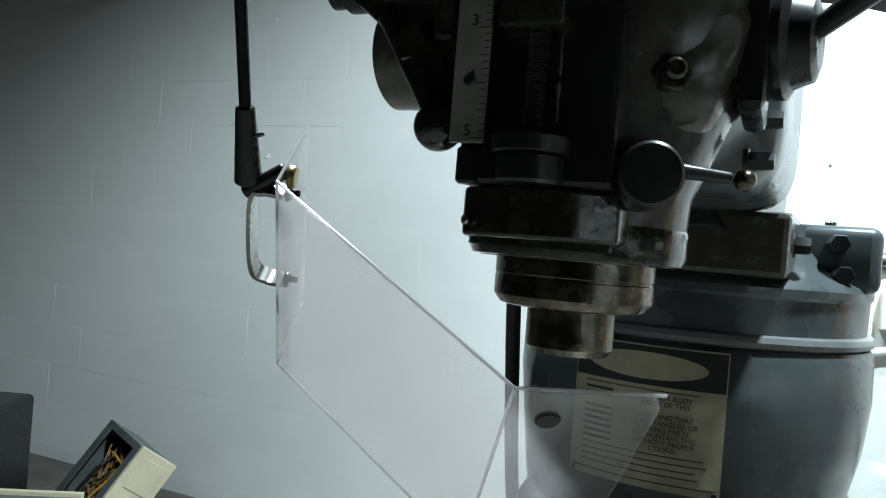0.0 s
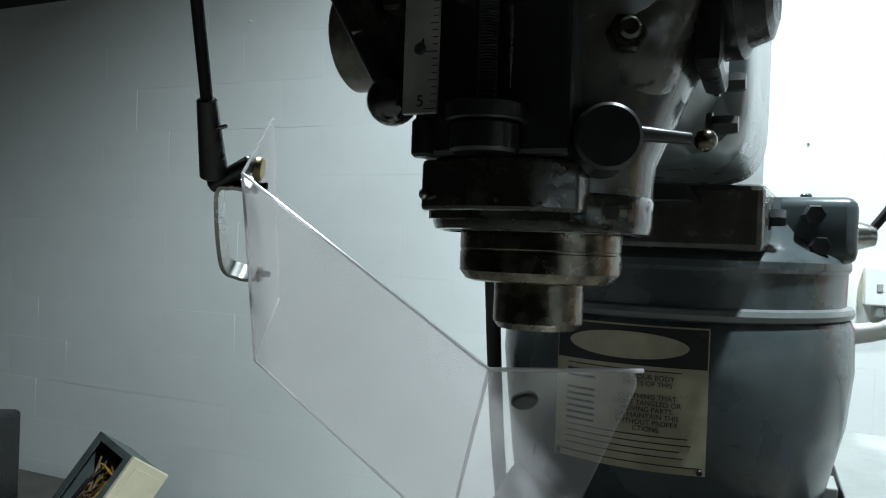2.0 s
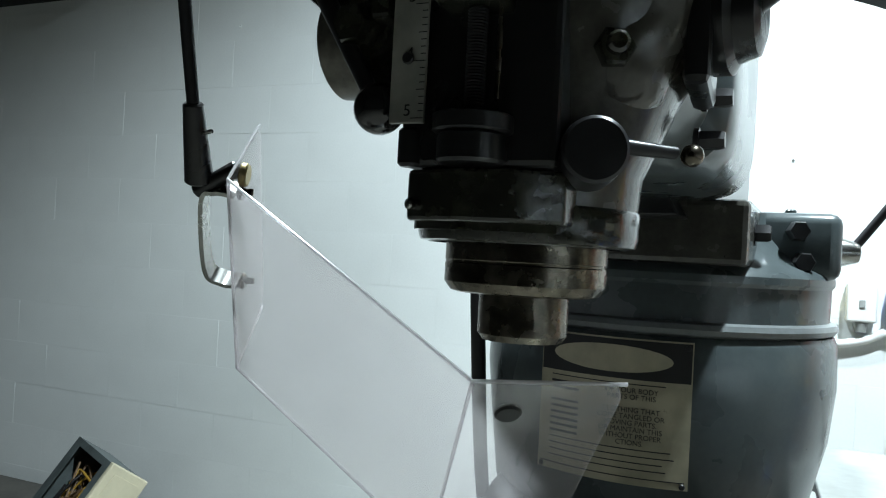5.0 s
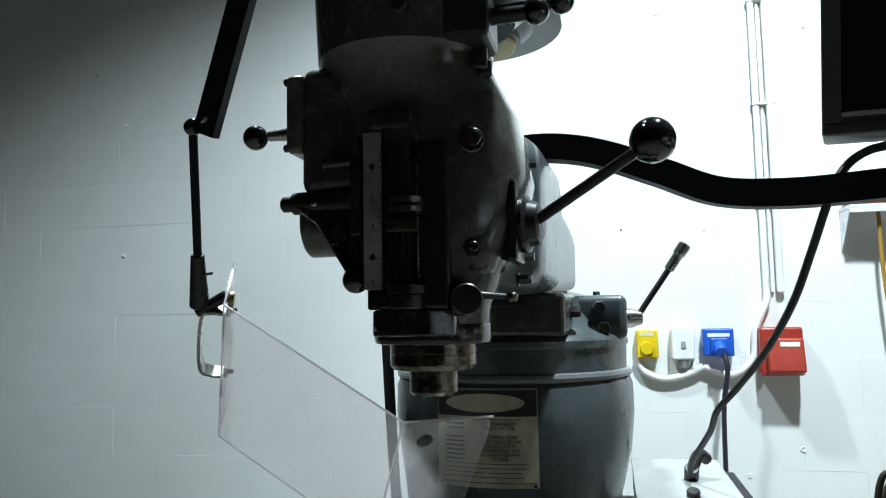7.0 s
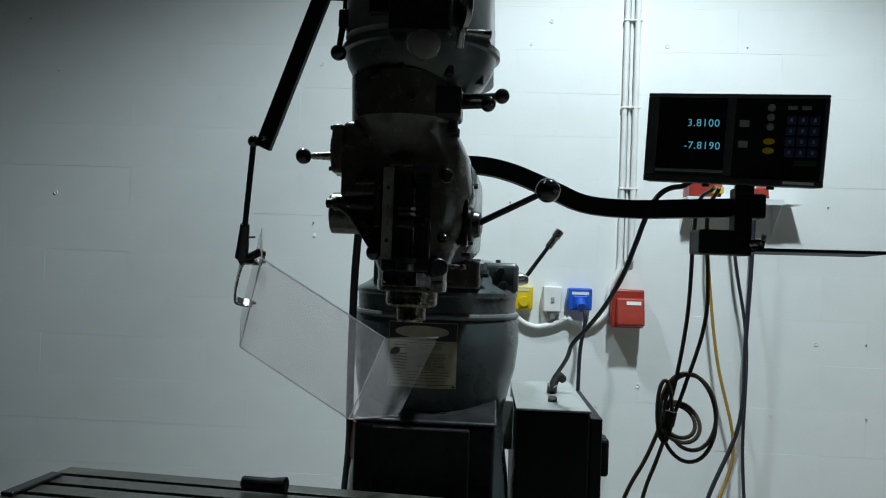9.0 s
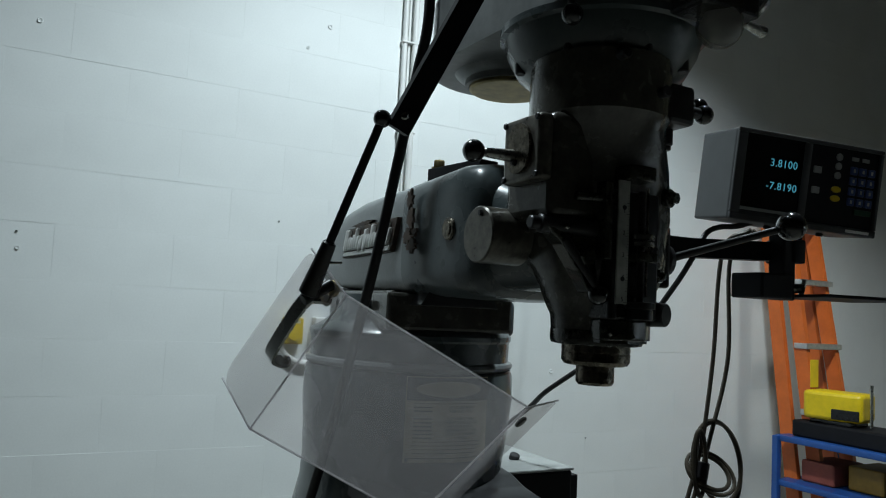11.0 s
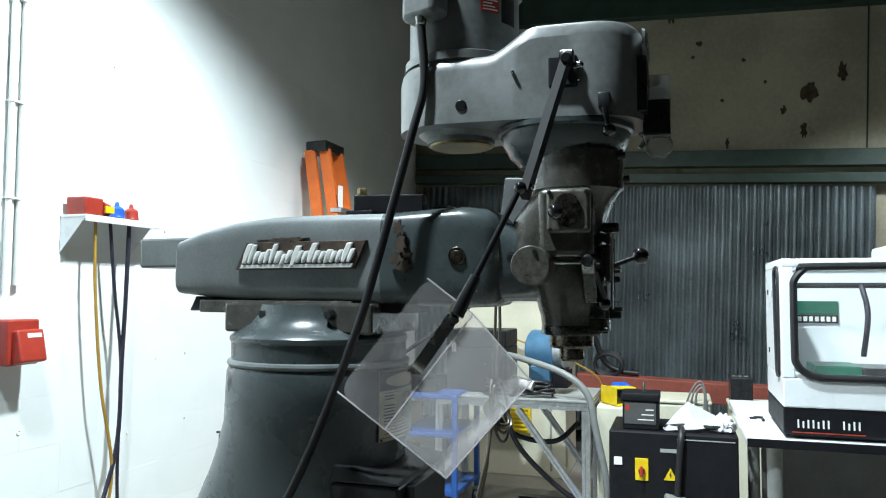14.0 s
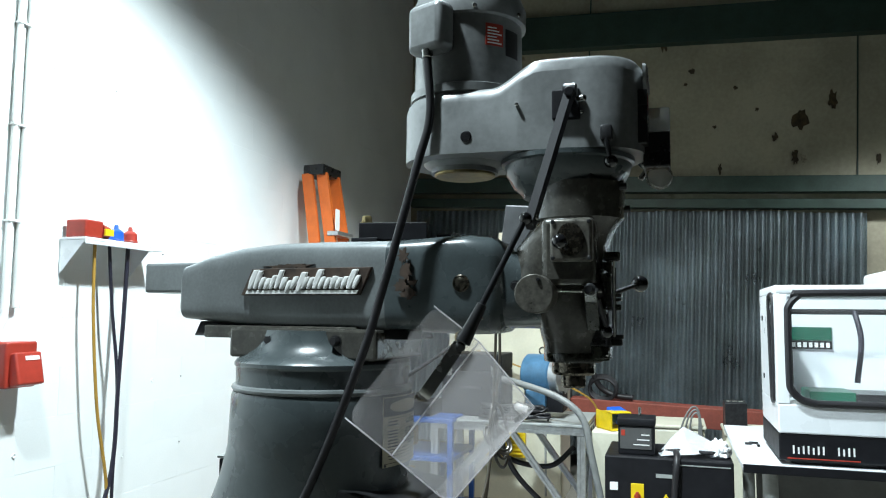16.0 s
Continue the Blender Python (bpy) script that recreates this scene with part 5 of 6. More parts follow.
thing("grey_hose", tube([(3.1, 0.85, 0.9), (3.0, 0.7, 0.88), (2.93, 0.45, 0.81), (2.9, 0.31, 0.7), (2.88, 0.26, 0.5), (2.87, 0.2, 0.2), (2.9, 0.22, 0.05), (2.95, 0.3, FLOOR + 0.02)], 0.02, 14), CABLEG, "grey flexible hose bending off the frame table", "hose")
for pts, lab in (([(3.3, 0.95, 0.5), (3.25, 0.8, 0.38), (3.22, 0.55, 0.36), (3.25, 0.4, 0.48)], "black hose slung under the frame table"), ([(3.1, 0.85, 0.58), (3.08, 0.75, 0.35), (3.08, 0.55, 0.15), (3.1, 0.35, 0.0), (3.1, 0.3, FLOOR + 0.015)], "black hose hanging under the frame table")):
    thing("rubber_hose", tube(pts, 0.016, 12), RUBBER, lab, "hose")
thing("blue_lid_box", box(2.52, 2.78, 0.42, 0.68, FLOOR, -0.01, 0.01), BLUE, "blue plastic box lid on the floor", "box")
vp = base("vent_panel", (4.02, 1.0, 0.25), "yellow slatted vent panel on the cream cabinet", "vent")
part("backing", box(4.0, 4.048, 0.85, 1.15, 0.25, 0.55, 0.003), YELLOW, vp)
for k in range(9):
    part("slat", box(3.985, 3.9995, 0.87, 1.13, 0.27 + k * 0.03, 0.285 + k * 0.03, 0.002), YELLOW, vp)

# tall cream cabinets
cc = base("control_cabinet", (4.3, 0.95, FLOOR), "tall cream steel control cabinet with vent, strapped with yellow webbing", "cabinet")
part("lower_case", box(4.05, 4.6, 0.6, 1.45, FLOOR, 1.33, 0.006), CREAM, cc)
part("side_case", box(4.052, 4.6, 1.068, 1.42, 1.34, 1.72, 0.006), CREAM, cc)
part("upper_case", box(4.05, 4.6, 0.66, 1.065, 1.34, 1.915, 0.006), CREAM, cc)
part("door_edge", box(4.035, 4.049, 0.7, 0.715, FLOOR + 0.05, 1.9, 0.002), GREYSTEEL, cc)
for k in range(10):
    part("vent_slat", box(4.038, 4.051, 1.09, 1.34, 1.46 + k * 0.017, 1.468 + k * 0.017, 0.001), GREYSTEEL, cc)
part("side_fan", box(4.15, 4.4, 0.61, 0.659, 1.4, 1.66, 0.004), PLASTIC, cc)
part("strap", join(box(4.032, 4.047, 0.58, 1.47, 1.235, 1.27, 0.002), box(4.04, 4.62, 0.582, 0.592, 1.235, 1.27, 0.002)), CABLEY, cc, "yellow webbing strap")
thing("webbing_strap", sweep([(3.97, 1.2, 1.02), (3.95, 0.9, 0.92), (3.92, 0.72, 0.86), (3.9, 0.5, 0.78), (3.95, 0.33, 0.64), (4.0, 0.3, 0.3), (4.0, 0.3, FLOOR + 0.005)], rect(0.008, 0.035), 6, up=(1, 0, 0)), CABLEY, "loose ochre webbing strap draped past the cream cabinet", "strap")
black_hose = thing("black_hose", tube([(4.62, 0.44, 1.17), (4.7, 0.4, 1.0), (4.78, 0.34, 0.8), (4.82, 0.27, 0.62), (4.82, 0.15, 0.545), (4.8, 0.0, 0.53)], 0.024, 12), RUBBER, "thick black hose hanging by the corrugated wall", "hose")
hc = base("hose_coil", (4.85, 0.36, 0.5), "coiled black hose lying on the red beam", "hose")
for n in range(3):
    part("turn", tube([(4.85 - 0.03 * n + 0.02 * math.cos(a), 0.36 + 0.11 * math.cos(a), 0.61 - 0.01 * n + 0.09 * math.sin(a)) for a in [2 * math.pi * k / 16 for k in range(17)]], 0.014, 8, 2), RUBBER, hc)
place(black_hose, 0, 0.12, 0.1)
place(hc, 0, 0, 0.1)
rb = base("red_beam", (4.85, -0.2, FLOOR), "red oxide painted steel beam on stubs", "beam")
part("beam", moved(box(4.75, 4.95, -1.0, 0.62, -0.08, 0.08, 0.006), pose(0, 0, 0.515, 2.1)), REDSTEEL, rb)
for y in (-0.95, 0.45):
    part("stub", box(4.8, 4.9, y - 0.05, y + 0.05, FLOOR, 0.435 + 0.036 * y, 0.004), REDSTEEL, rb)
for n, (x0, x1, y0, y1, z1) in enumerate(((3.6, 4.0, -0.38, -0.02, 0.57), (3.55, 3.95, -0.85, -0.5, 0.55), (3.7, 4.1, 0.02, 0.2, 0.5))):
    t = base("machine_box", ((x0 + x1) / 2, (y0 + y1) / 2, FLOOR), "cream enamelled machine housing on the floor", "housing", "cream housings")
    part("body", box(x0, x1, y0, y1, FLOOR, z1, 0.02, 3), CREAM, t)
    part("lid", box(x0 - 0.01, x1 + 0.01, y0 - 0.01, y1 + 0.01, z1 + 0.001, z1 + 0.025, 0.01), CREAM, t)
for n in range(3):
    place(thing("cable_loop", tube([(3.578, -0.22 - 0.03 * n, 0.45), (3.57, -0.26 - 0.02 * n, 0.57), (3.57, -0.31 - 0.01 * n, 0.64 - 0.02 * n), (3.57, -0.345, 0.6 - 0.02 * n), (3.578, -0.36 + 0.01 * n, 0.45)], 0.006, 8), CABLEG, "grey cable looped on a cream housing", "cable"), 0, 0, 0.08)
fp = base("foot_pedal", (3.22, 0.1, 0.4), "yellow guarded foot switch with blue pedal on a cream stand", "pedal")
part("guard", moved(join(box(-0.09, 0.09, -0.07, -0.06, 0, 0.11, 0.004), box(-0.09, 0.09, 0.06, 0.07, 0, 0.11, 0.004), box(-0.09, 0.02, -0.07, 0.07, 0.1, 0.11, 0.004), box(-0.09, 0.09, -0.07, 0.07, 0.0, 0.012, 0.004)), pose(3.22, 0.1, 0.556, 0, 0, 35)), YELLOW, fp)
part("pedal", moved(box(-0.02, 0.12, -0.05, 0.05, 0.02, 0.09, 0.01), pose(3.22, 0.05, 0.57, 0, -12, 35)), BLUE, fp)
part("stand", box(3.1, 3.4, -0.06, 0.22, FLOOR - 0.05, 0.555, 0.01), CREAM, fp)
place(fp, 0, 0.06, 0.05)

# black control unit
cu = base("control_unit", (2.7, -0.18, FLOOR), "black machine control unit with yellow isolator switch", "control unit")
part("body", box(2.45, 2.9, -0.485, 0.13, FLOOR - 0.05, 0.515, 0.008), BLACKP, cu)
part("foot", box(2.5, 2.85, -0.44, 0.08, FLOOR - 0.07, FLOOR - 0.0501, 0), RUBBER, cu)
iso = part("isolator_plate", box(2.443, 2.449, -0.062, 0.002, 0.275, 0.385, 0.002), YELLOW, cu)
part("isolator_knob", join(rod((2.443, -0.03, 0.325), (2.425, -0.03, 0.325), 0.016), box(2.41, 2.425, -0.037, -0.023, 0.3, 0.35, 0.003)), RED, iso, "red rotary knob")
part("white_key", box(2.443, 2.449, 0.065, 0.105, 0.345, 0.385, 0.002), WHITEP, cu)
part("warning_triangle", prism([(0.135, 0.285), (0.2, 0.285), (0.167, 0.345)], 0, 0.003, basis((2.4485, 0, 0), (0, -1, 0), (0, 0, 1))), YELLOW, cu, "yellow electrical hazard triangle")
part("bolt_mark", prism([(0.166, 0.295), (0.174, 0.313), (0.168, 0.313), (0.172, 0.333), (0.161, 0.31), (0.167, 0.31)], 0, 0.002, basis((2.4455, 0, 0), (0, -1, 0), (0, 0, 1))), INK, cu)
part("brand_bar", box(2.446, 2.449, -0.2, -0.12, 0.42, 0.438, 0), GREYSTEEL, cu)
part("top_strip", box(2.446, 2.4495, -0.47, -0.2, 0.485, 0.49, 0), GREYSTEEL, cu)
sb = base("relay_box", (2.55, -0.05, 0.515), "small black box with red indicator on the control unit", "box")
part("body", box(2.5, 2.66, -0.145, 0.035, 0.516, 0.66, 0.006), BLACKP, sb)
part("lid", box(2.49, 2.67, -0.15, 0.04, 0.661, 0.7, 0.006), BLACKP, sb)
part("indicator", box(2.495, 2.499, 0.0, 0.02, 0.61, 0.64, 0.001), RED, sb)
part("label_frame", box(2.496, 2.4995, -0.13, 0.025, 0.545, 0.65, 0), mat("dark_grey_print", (0.06, 0.06, 0.06), 0.5), sb)
for k in range(3):
    part("print_bar", box(2.4945, 2.4965, -0.12, -0.04 - 0.02 * k, 0.565 + k * 0.025, 0.57 + k * 0.025, 0), WHITEP, sb)
part("aerial", rod((2.6, -0.07, 0.7), (2.6, -0.07, 0.745), 0.008), STEEL, sb)
place(cu, 0, 0.02, 0.07)
place(sb, 0, 0.05, 0.07)


bm = bmesh.new()
pv = [bm.verts.new(p) for p in ((2.56, -0.13, 0.521), (2.5, -0.145, 0.519), (2.49, -0.3, 0.535), (2.56, -0.42, 0.545), (2.66, -0.40, 0.575), (2.66, -0.256, 0.648), (2.6, -0.19, 0.59), (2.55, -0.27, 0.585))]
for tri in ((0, 1, 6), (1, 2, 7), (1, 7, 6), (2, 3, 7), (3, 4, 7), (4, 5, 7), (5, 6, 7)):
    bm.faces.new([pv[k] for k in tri])
bmesh.ops.solidify(bm, geom=list(bm.faces), thickness=0.002)
paper = thing("paper_sheet", bm, CLOTH, "folded white paper sheet on the control unit", "paper", smooth=0)
bm = bmesh.new()
bmesh.ops.create_icosphere(bm, subdivisions=4, radius=1)
for v in bm.verts:
    d = v.co.normalized()
    k = 0.72 + 0.5 * abs(noise.noise(d * 2.1)) + 0.35 * abs(noise.noise(d * 4.5 + Vector((3, 1, 2))))
    v.co = Vector((2.58 + 0.075 * d.x * k, -0.425 + 0.06 * d.y * k, max(0.517, 0.545 + 0.06 * d.z * k)))
rag = thing("cleaning_rag", bm, CLOTH, "crumpled white rag on the control unit", "rag", smooth=60)
ht = base("cable_plug", (2.44, -0.2, 0.1), "grey connector plug hanging on a black cable", "connector")
part("cable", tube([(2.6, -0.2, 0.53), (2.5, -0.22, 0.535), (2.43, -0.22, 0.5), (2.42, -0.21, 0.38), (2.42, -0.2, 0.22)], 0.017, 12), RUBBER, ht)
part("plug_body", moved(box(-0.04, 0.04, -0.055, 0.055, -0.05, 0.05, 0.01, 3), pose(2.4, -0.19, 0.17, 10, 0, 10)), CABLEG, ht)
part("plug_face", moved(join(box(-0.046, -0.04, -0.045, -0.008, -0.04, 0.04, 0.002), box(-0.046, -0.04, 0.0, 0.045, -0.04, 0.04, 0.002)), pose(2.4, -0.19, 0.17, 10, 0, 10)), WHITEP, ht)
lead = thing("black_lead", tube([(2.55, -0.14, 0.53), (2.52, -0.22, 0.545), (2.56, -0.3, 0.54), (2.5, -0.36, 0.545), (2.56, -0.42, 0.54)], 0.01, 8), RUBBER, "black lead lying on the control unit", "cable")

for ob in (paper, rag, ht, lead):
    place(ob, 0, 0.02, 0.07)

# bench with the enclosed machine
be = base("bench", (2.2, -1.2, FLOOR), "white-topped bench on round grey legs", "bench")
part("worktop", box(1.76, 2.9, -2.4, -0.45, 0.675, 0.705, 0.004), WHITEM, be)
part("edge_strip", box(1.752, 1.759, -2.4, -0.45, 0.673, 0.707, 0.002), BLACKP, be)
for x in (1.86, 2.8):
    for y in (-0.56, -2.3):
        part("leg", rod((x, y, FLOOR), (x, y, 0.673), 0.03), GREYSTEEL, be)
part("back_panel", box(2.82, 2.84, -2.25, -0.6, FLOOR + 0.05, 0.6, 0), mat("grey_laminate", (0.16, 0.16, 0.155), 0.6), be)
dm = base("bench_mill", (2.1, -1.2, 0.6), "white enclosed bench milling machine with tinted window and black base", "machine")
MX0, MX1, MY0, MY1 = 1.8, 2.35, -1.75, -0.59
part("base_plinth", box(MX0 + 0.005, MX1, MY0, MY1, 0.678, 0.783, 0.006), BLACKP, dm)
part("foot", box(MX0 + 0.04, MX1 - 0.04, MY0 + 0.05, MY1 - 0.05, 0.661, 0.678, 0), RUBBER, dm)
for k in range(13):
    if k not in (7, 8):
        part("brand_stroke", box(MX0 + 0.001, MX0 + 0.0045, MY1 - 0.05 - k * 0.018 - 0.006, MY1 - 0.05 - k * 0.018, 0.706, 0.738 - 0.006 * (k % 3 == 1), 0), WHITEP, dm)
part("brand_line", box(MX0 + 0.001, MX0 + 0.0045, MY1 - 0.29, MY1 - 0.03, 0.686, 0.69, 0), RED, dm)
part("lower_panel", box(MX0, MX1, MY0, MY1, 0.784, 0.9, 0.006), WHITEM, dm)
part("upper_frame", join(box(MX0, MX0 + 0.03, MY0, MY1, 1.34, 1.375, 0.006), box(MX1 - 0.03, MX1, MY0, MY1, 1.34, 1.375, 0.006), box(MX0 + 0.03, MX1 - 0.03, MY1 - 0.03, MY1, 1.34, 1.375, 0.004), box(MX0 + 0.03, MX1 - 0.03, MY0, MY0 + 0.03, 1.34, 1.375, 0.004)), WHITEM, dm)
part("roof_glass", box(MX0 + 0.03, MX1 - 0.03, MY0 + 0.03, MY1 - 0.03, 1.355, 1.36, 0), clear("clear_roof", (0.98, 0.99, 0.99), 0.05, 0.05), dm)
part("front_post", box(MX0, MX0 + 0.02, MY1 - 0.045, MY1, 0.9, 1.34, 0.003), WHITEM, dm)
part("back_wall", box(MX1 - 0.02, MX1, MY0, MY1, 0.9, 1.34, 0.003), WHITEM, dm)
part("end_wall", box(MX0 + 0.02, MX1 - 0.02, MY0, MY0 + 0.02, 0.9, 1.34, 0.003), WHITEM, dm)
part("side_wall", join(box(MX0 + 0.02, MX0 + 0.07, MY1 - 0.02, MY1, 0.9, 1.34, 0.002), box(MX0 + 0.19, MX1 - 0.02, MY1 - 0.02, MY1, 0.9, 1.34, 0.002)), WHITEM, dm)
part("side_glass", box(MX0 + 0.07, MX0 + 0.19, MY1 - 0.014, MY1 - 0.008, 0.9, 1.34, 0), clear("clear_window", (0.88, 0.93, 0.92), 0.05, 0.06), dm)
seal = [(MX0 - 0.004, y, z) for y, z in ((MY1 - 0.14, 0.905), (MY1 - 0.085, 0.92), (MY1 - 0.05, 0.96), (MY1 - 0.045, 1.01), (MY1 - 0.045, 1.24), (MY1 - 0.05, 1.29), (MY1 - 0.085, 1.33), (MY1 - 0.14, 1.342), (MY0 + 0.14, 1.342), (MY0 + 0.06, 1.33), (MY0 + 0.045, 1.27), (MY0 + 0.045, 0.97), (MY0 + 0.06, 0.92), (MY0 + 0.14, 0.905), (MY1 - 0.14, 0.905))]
part("window_seal", tube(seal, 0.015, 10, 4), RUBBER, dm, "black rubber window seal")
part("window", box(MX0 + 0.004, MX0 + 0.01, MY0 + 0.05, MY1 - 0.045, 0.9, 1.34, 0), clear("tinted_window", (0.98, 0.99, 0.985), 0.05, 0.03), dm)
part("side_seal", tube([(x, MY1 + 0.003, z) for x, z in ((MX0 + 0.1, 0.9), (MX0 + 0.07, 0.95), (MX0 + 0.065, 1.28), (MX0 + 0.09, 1.335), (MX0 + 0.17, 1.335), (MX0 + 0.195, 1.28), (MX0 + 0.16, 0.95), (MX0 + 0.13, 0.9), (MX0 + 0.1, 0.9))], 0.008, 8, 4), RUBBER, dm)
part("rail", rod((MX0 + 0.3, MY1 - 0.03, 1.27), (MX0 + 0.3, MY0 + 0.03, 1.27), 0.012), BLACKOX, dm)
part("inner_table", box(MX0 + 0.08, MX0 + 0.3, MY1 - 0.3, MY1 - 0.13, 0.901, 0.945, 0.004), GREEN, dm)
part("slide", box(MX0 + 0.08, MX0 + 0.3, MY0 + 0.2, MY1 - 0.301, 0.901, 0.94, 0.004), BLACKOX, dm)
part("stay", tube([(MX0 + 0.2, MY1 - 0.33, 1.27), (MX0 + 0.15, MY1 - 0.34, 1.15), (MX0 + 0.15, MY1 - 0.32, 0.98)], 0.011, 10), PURPLE, dm)
part("green_label", box(MX1 - 0.026, MX1 - 0.0205, MY1 - 0.3, MY1 - 0.12, 1.14, 1.2, 0), GREEN, dm, "green brand label")
part("label_bar", box(MX1 - 0.027, MX1 - 0.0205, MY1 - 0.3, MY1 - 0.12, 1.1, 1.137, 0), INK, dm)
for k in range(7):
    part("label_stroke", box(MX1 - 0.0285, MX1 - 0.027, MY1 - 0.29 + k * 0.024, MY1 - 0.275 + k * 0.024, 1.108, 1.13, 0), WHITEP, dm)
part("bung", join(rod((MX1 - 0.1, MY1, 1.24), (MX1 - 0.1, MY1 + 0.004, 1.24), 0.012), rod((MX1 - 0.12, MY1, 0.98), (MX1 - 0.12, MY1 + 0.004, 0.98), 0.012)), PLASTIC, dm)
for o in dm.children:
    if o.name.split(".")[0] in ("roof_glass", "side_glass", "window"):
        o.visible_shadow = False
place(dm, 0, 0, 0.045)
for x, y, w, d in ((2.25, -0.53, 0.012, 0.03), (2.2, -0.56, 0.04, 0.012), (2.28, -0.56, 0.01, 0.04)):
    thing("tool_bit", box(x, x + w, y, y + d, 0.706, 0.716, 0.002), BLACKOX, "small black tool bit on the white bench top", "tool bit", "tool bits")
vb = base("vice_block", (3.69, -0.55, 0.576), "dark perforated fixture block on a cream housing", "block")
part("body", box(3.58, 3.8, -0.63, -0.5, 0.576, 0.75, 0.004), BLACKOX, vb)
for k in range(3):
    part("hole", rod((3.69, -0.6 + k * 0.036, 0.75), (3.69, -0.6 + k * 0.036, 0.753), 0.014), RULE, vb)
thing("bench_box", box(2.42, 2.8, -1.75, -1.13, 0.706, 1.51, 0.02), WHITEM, "tall white machine housing on the bench", "machine")

# hanging wire loops behind the mill table
BROWNWIRE = mat("dark_brown_cable", (0.05, 0.04, 0.028), 0.35, var=0.2, scale=30)
wl = base("wire_hank", (0.505, 0.27, 0.75), "thin dark brown cables tied in loops, hanging from the readout", "cable")
for pts in ([(0.55, 0.22, 1.395), (0.532, 0.27, 1.355), (0.523, 0.28, 1.15), (0.502, 0.28, 1.01), (0.485, 0.28, 0.95), (0.45, 0.28, 0.86), (0.413, 0.29, 0.78), (0.37, 0.32, 0.62), (0.33, 0.4, 0.3), (0.32, 0.5, FLOOR + 0.01)],
            [(0.56, 0.22, 1.395), (0.553, 0.27, 1.34), (0.558, 0.275, 1.15), (0.52, 0.28, 1.0), (0.495, 0.28, 0.93), (0.47, 0.285, 0.85), (0.448, 0.29, 0.78), (0.42, 0.33, 0.6), (0.4, 0.42, 0.3), (0.4, 0.5, FLOOR + 0.01)]):
    part("cable", tube(pts, 0.0042, 8), BROWNWIRE, wl)
for cx, cz, rx, rz, tilt in ((0.525, 0.945, 0.052, 0.085, 0.3), (0.53, 0.955, 0.047, 0.072, 0.35), (0.508, 0.935, 0.035, 0.035, 0.9), (0.507, 0.936, 0.028, 0.028, 0.9), (0.48, 0.955, 0.014, 0.06, 0.2)):
    part("loop", tube([(cx + rx * math.sin(2 * math.pi * k / 20), 0.268 + tilt * rx * math.cos(2 * math.pi * k / 20 + 0.7), cz + rz * math.cos(2 * math.pi * k / 20)) for k in range(22)], 0.004, 8, 2), BROWNWIRE, wl)
part("tie", rod((0.488, 0.272, 0.925), (0.494, 0.272, 0.955), 0.012), RUBBER, wl)
place(wl, 0.004, 0, 0.018)

# bench corner with the open computer
CP = Vector((-1.95, 1.64, 0.395))
RT, UP3, FW = Vector((0.905, 0.418, 0.08)), Vector((-0.075, -0.029, 0.997)), Vector((-0.42, 0.907, -0.006))


def spread_vec(r, u, f):
    return RT * r + UP3 * u + FW * f


eb = spread_vec(-0.22, -0.32, -0.14).normalized()
ec = spread_vec(0.10, -0.094, 0.1)
ec = (ec - eb * ec.dot(eb)).normalized()
ea = eb.cross(ec)
ea = (ea if ea.x < 0 else -ea) * 0.4
eb, ec = eb * 0.42, ec * 0.18
pc = base("desktop_computer", CP + (eb + ec) * 0.85, "open beige desktop computer case with wires, on its side", "computer")
PM = Matrix((ea.normalized(), eb.normalized(), ec.normalized())).transposed().to_4x4()
PM = PM @ Matrix.Scale(0.85, 4)
PM.translation = CP


def pcp(name, bm, m, label=""):
    return part(name, moved(bm, PM), m, pc, label)


for q in ((0, 0.4, 0, 0.004, 0, 0.18), (0, 0.4, 0.416, 0.42, 0, 0.18), (0.396, 0.4, 0.004, 0.416, 0, 0.18), (0, 0.396, 0.004, 0.416, 0.176, 0.18), (0, 0.4, 0.004, 0.03, 0, 0.004), (0, 0.05, 0.03, 0.416, 0, 0.004), (0.34, 0.396, 0.03, 0.416, 0, 0.004), (0.05, 0.2, 0.36, 0.416, 0, 0.004)):
    pcp("case_panel", box(*q, 0), CASEGREY)
pcp("bezel", join(box(-0.03, -0.001, -0.005, 0.425, -0.003, 0.185, 0.006), box(-0.034, -0.03, 0.03, 0.17, 0.03, 0.15, 0.003), *[box(-0.033, -0.03, 0.24 + k * 0.02, 0.25 + k * 0.02, 0.05, 0.09, 0) for k in range(5)]), BEIGE, "beige plastic front bezel")
rng = random.Random(3)
for k in range(22):
    p = [(rng.uniform(0.07, 0.32), rng.uniform(0.05, 0.38), rng.uniform(0.015, 0.09)) for _ in range(4)]
    pcp("wire", tube(p, 0.005, 6, 5), (PCB, CABLEY, RUBBER)[k % 3])
pcp("fan", box(0.14, 0.2, 0.3, 0.36, 0.01, 0.06, 0.004), BRASS)
zt = min((PM @ Vector((u, v, w))).z for u in (-0.035, 0.4) for v in (0, 0.425) for w in (0, 0.185)) - 0.002
tab = base("low_platform", (-2.5, 1.4, FLOOR), "low dull grey board platform by the wall", "platform")
part("top", box(-3.4, -2.1, 0.8, 2.2, zt - 0.03, zt, 0.003), mat("dull_grey_board", (0.09, 0.085, 0.075), 0.6, var=0.3, scale=6), tab)
for x in (-3.35, -2.15):
    for y in (0.85, 2.15):
        part("foot", box(x - 0.04, x + 0.04, y - 0.04, y + 0.04, FLOOR, zt - 0.031, 0.003), GREYSTEEL, tab)
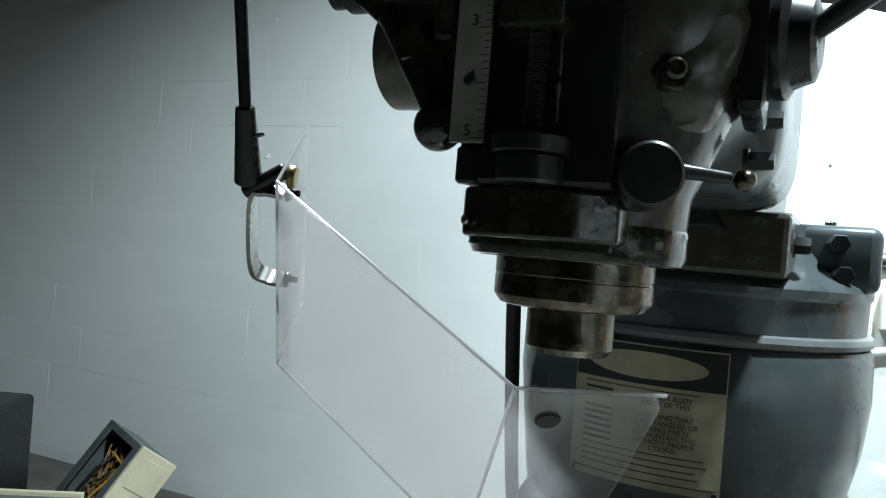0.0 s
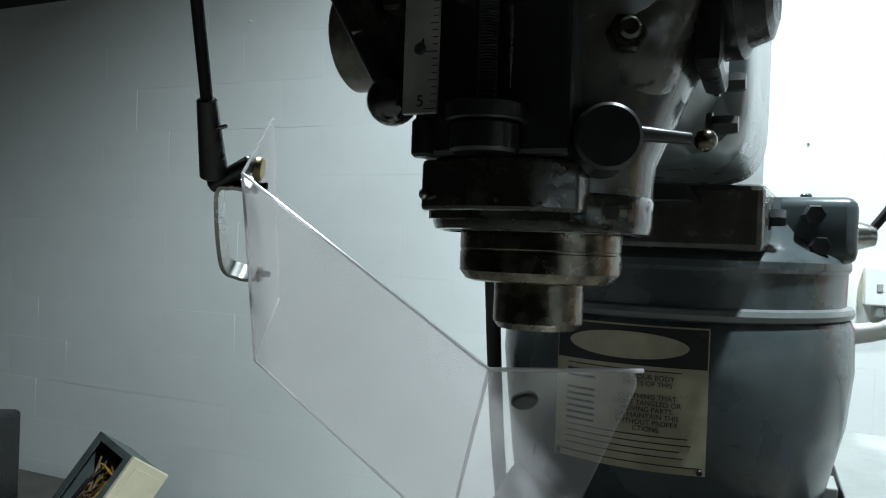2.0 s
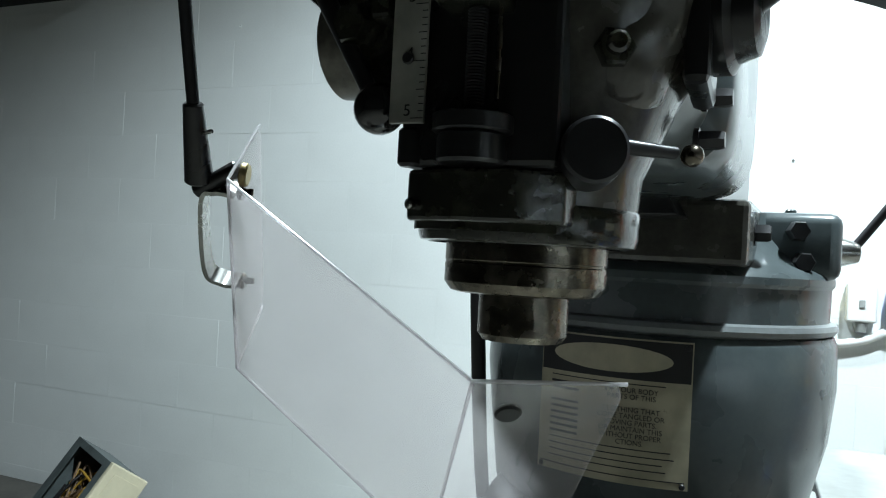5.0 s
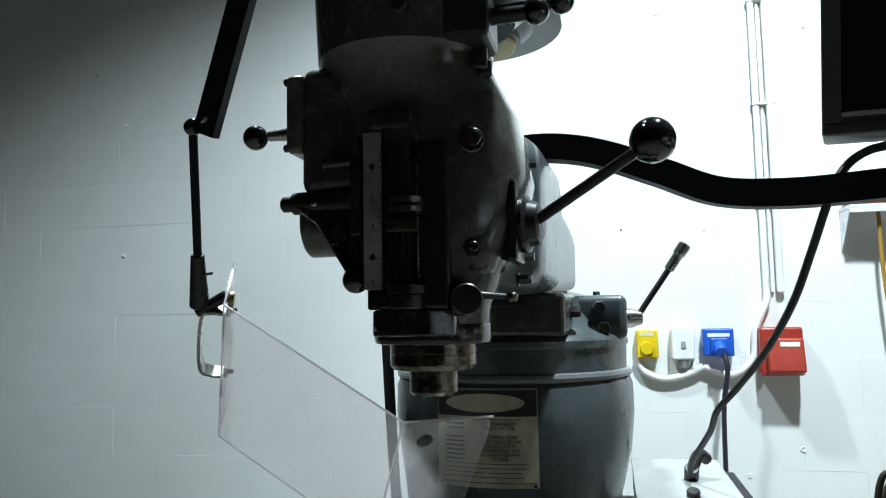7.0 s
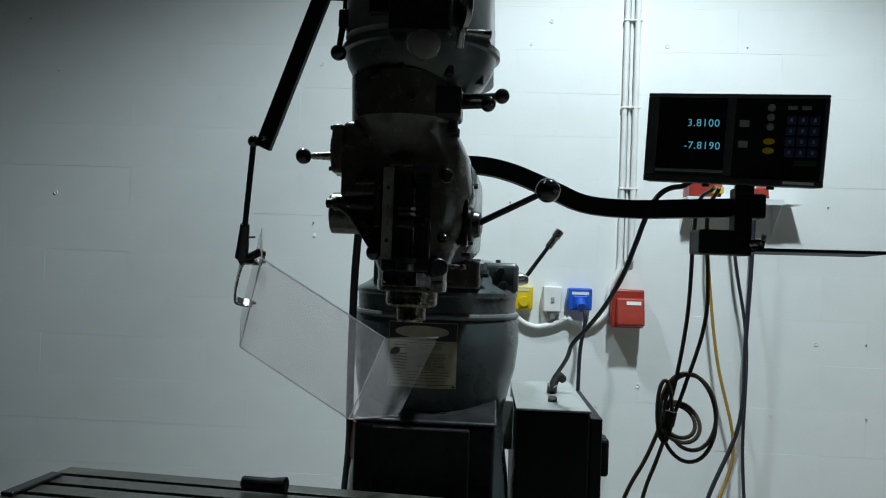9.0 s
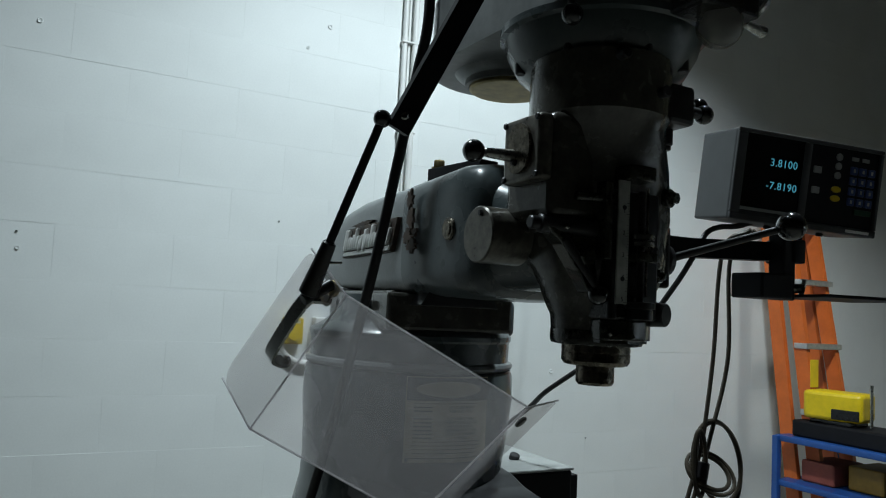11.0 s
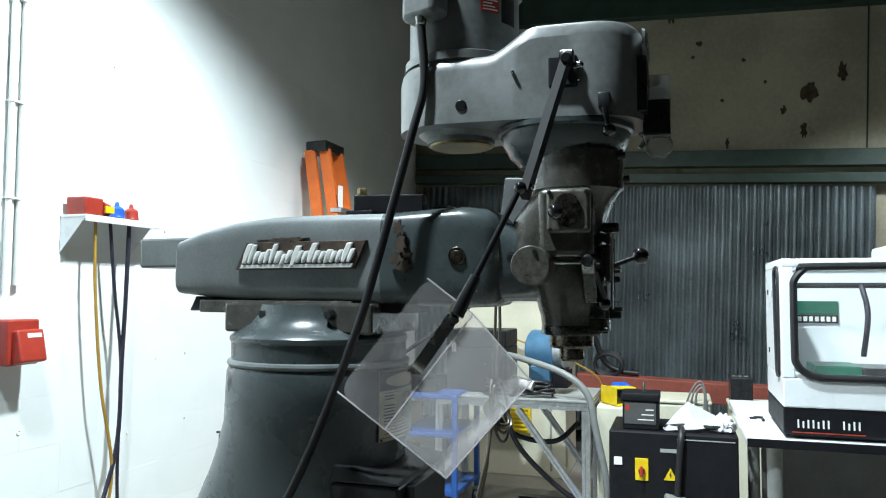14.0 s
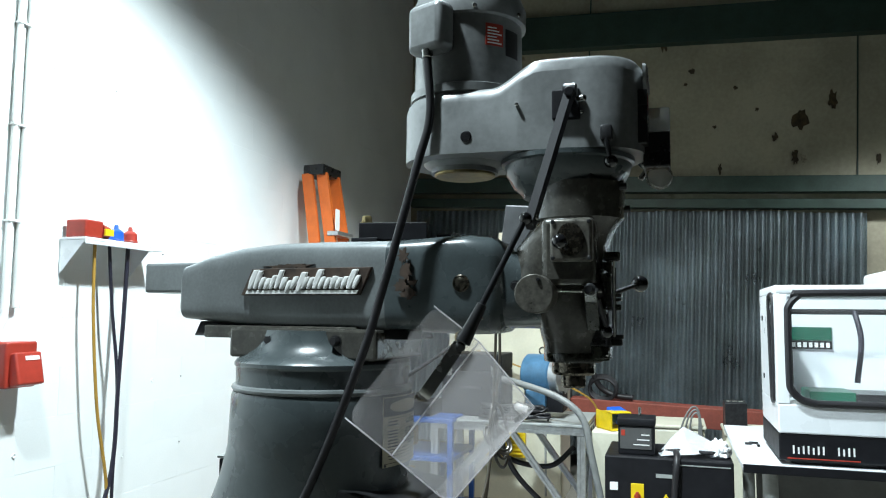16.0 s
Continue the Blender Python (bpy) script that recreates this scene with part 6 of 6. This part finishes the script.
thing("dark_monitor", moved(box(-0.2, 0.2, -0.15, 0.15, 0, 0.47 - zt, 0.02), pose(-2.74, 1.5, zt + 0.001, 0, 0, 25)), PLASTIC, "dark monitor casing standing on the platform", "monitor")
ch = base("equipment_chassis", (-2.0, 1.05, zt), "open grey equipment chassis on the platform", "chassis")
part("tray", moved(box(-0.22, 0.22, -0.2, 0.2, 0, 0.27 - zt, 0.006), pose(-2.05, 1.12, zt + 0.001, 0, 0, 30)), CASEGREY, ch)
part("rim", moved(box(-0.225, 0.225, 0.19, 0.21, 0.26 - zt, 0.285 - zt, 0.003), pose(-2.05, 1.12, zt + 0.001, 0, 0, 30)), BEIGE, ch)
wc = base("wall_cabinet", (-3.32, WALL_Y - 0.08, 2.33), "dark shallow cabinet high on the white wall", "cabinet")
part("carcass", box(-3.85, -2.84, WALL_Y - 0.13, WALL_Y - 0.001, 2.33, 2.95, 0.006), BLACKP, wc)
for x in (-3.85, -3.343):
    part("door", box(x, x + 0.503, WALL_Y - 0.15, WALL_Y - 0.132, 2.333, 2.947, 0.003), BLACKP, wc)

# pock marks and filled holes in the paint
for n, (x, z) in enumerate(((-2.135, 2.38), (-1.976, 2.134), (-1.966, 1.534), (-0.701, 1.429), (-0.694, 1.372), (-0.69, 2.187), (1.854, 0.626), (1.435, 0.625), (1.625, 0.956), (1.846, 0.96), (0.296, 2.3), (0.924, 2.303), (1.287, 2.303), (0.645, 0.633), (0.832, 0.731), (1.665, 1.576), (0.53, 1.546), (0.388, 2.41), (0.222, 1.555), (0.683, 1.561))):
    m = basis((x, WALL_Y - 0.0012, z), (1, 0, 0), (0, 0, 1))
    r = 0.0045 + 0.003 * (n % 3)
    part("paint_chip", join(lathe([(r, 0), (r * 0.8, 0.003), (r * 0.45, 0.001), (r * 0.2, -0.001)], 10, m @ pose(0, 0, 0, 0, 0, 40 * n))), GREYSTEEL if n % 3 == 0 else PAINT, wall_n)

# ---- blocks of the white wall ----
COURSE, LONG, Z0 = 0.2025, 0.406, 0.655 - 4 * 0.2025
bm = box(-LONG / 2 + 0.0001, LONG / 2 - 0.0001, -0.0, 0.03, 0.0001, COURSE - 0.0001, 0)
bmesh.ops.bevel(bm, geom=[e for e in bm.edges if all(abs(v.co.y) < 1e-6 for v in e.verts)], offset=0.0003, segments=1, profile=0.5, affect="EDGES")
block_mesh = mesh_of("block", bm, PAINT, 0)
rest_v, rest_f, count = [], [], 0
rng = random.Random(8)
for row in range(26):
    z = Z0 + row * COURSE
    x = -5.05 + (0.203 if row % 2 else 0.0) + 0.0
    while x < WALL_X:
        x += LONG
        x0, x1 = x - LONG / 2, x + LONG / 2
        near = -3.5 < x < 2.85 and 0.2 < z < 2.9 and x1 < WALL_X
        dy = rng.uniform(-0.0004, 0.0004)
        if near and count < 300:
            ob = new("block", block_mesh)
            ob.location = (x, WALL_Y + dy, z)
            ob.rotation_euler = (rng.uniform(-0.004, 0.004), 0, 0)
            ob.parent = wall_n
            count += 1
        elif x0 > -5 and x1 < WALL_X:
            k = len(rest_v)
            rest_v += [v.co + Vector((x, WALL_Y + dy, z)) for v in block_mesh.vertices]
            rest_f += [tuple(k + i for i in p.vertices) for p in block_mesh.polygons]
me = bpy.data.meshes.new("far_blocks")
me.from_pydata(rest_v, [], rest_f)
me.materials.append(PAINT)
ob = new("far_blocks", me)
ob.parent = wall_n
tagged(ob, kind="stuff")
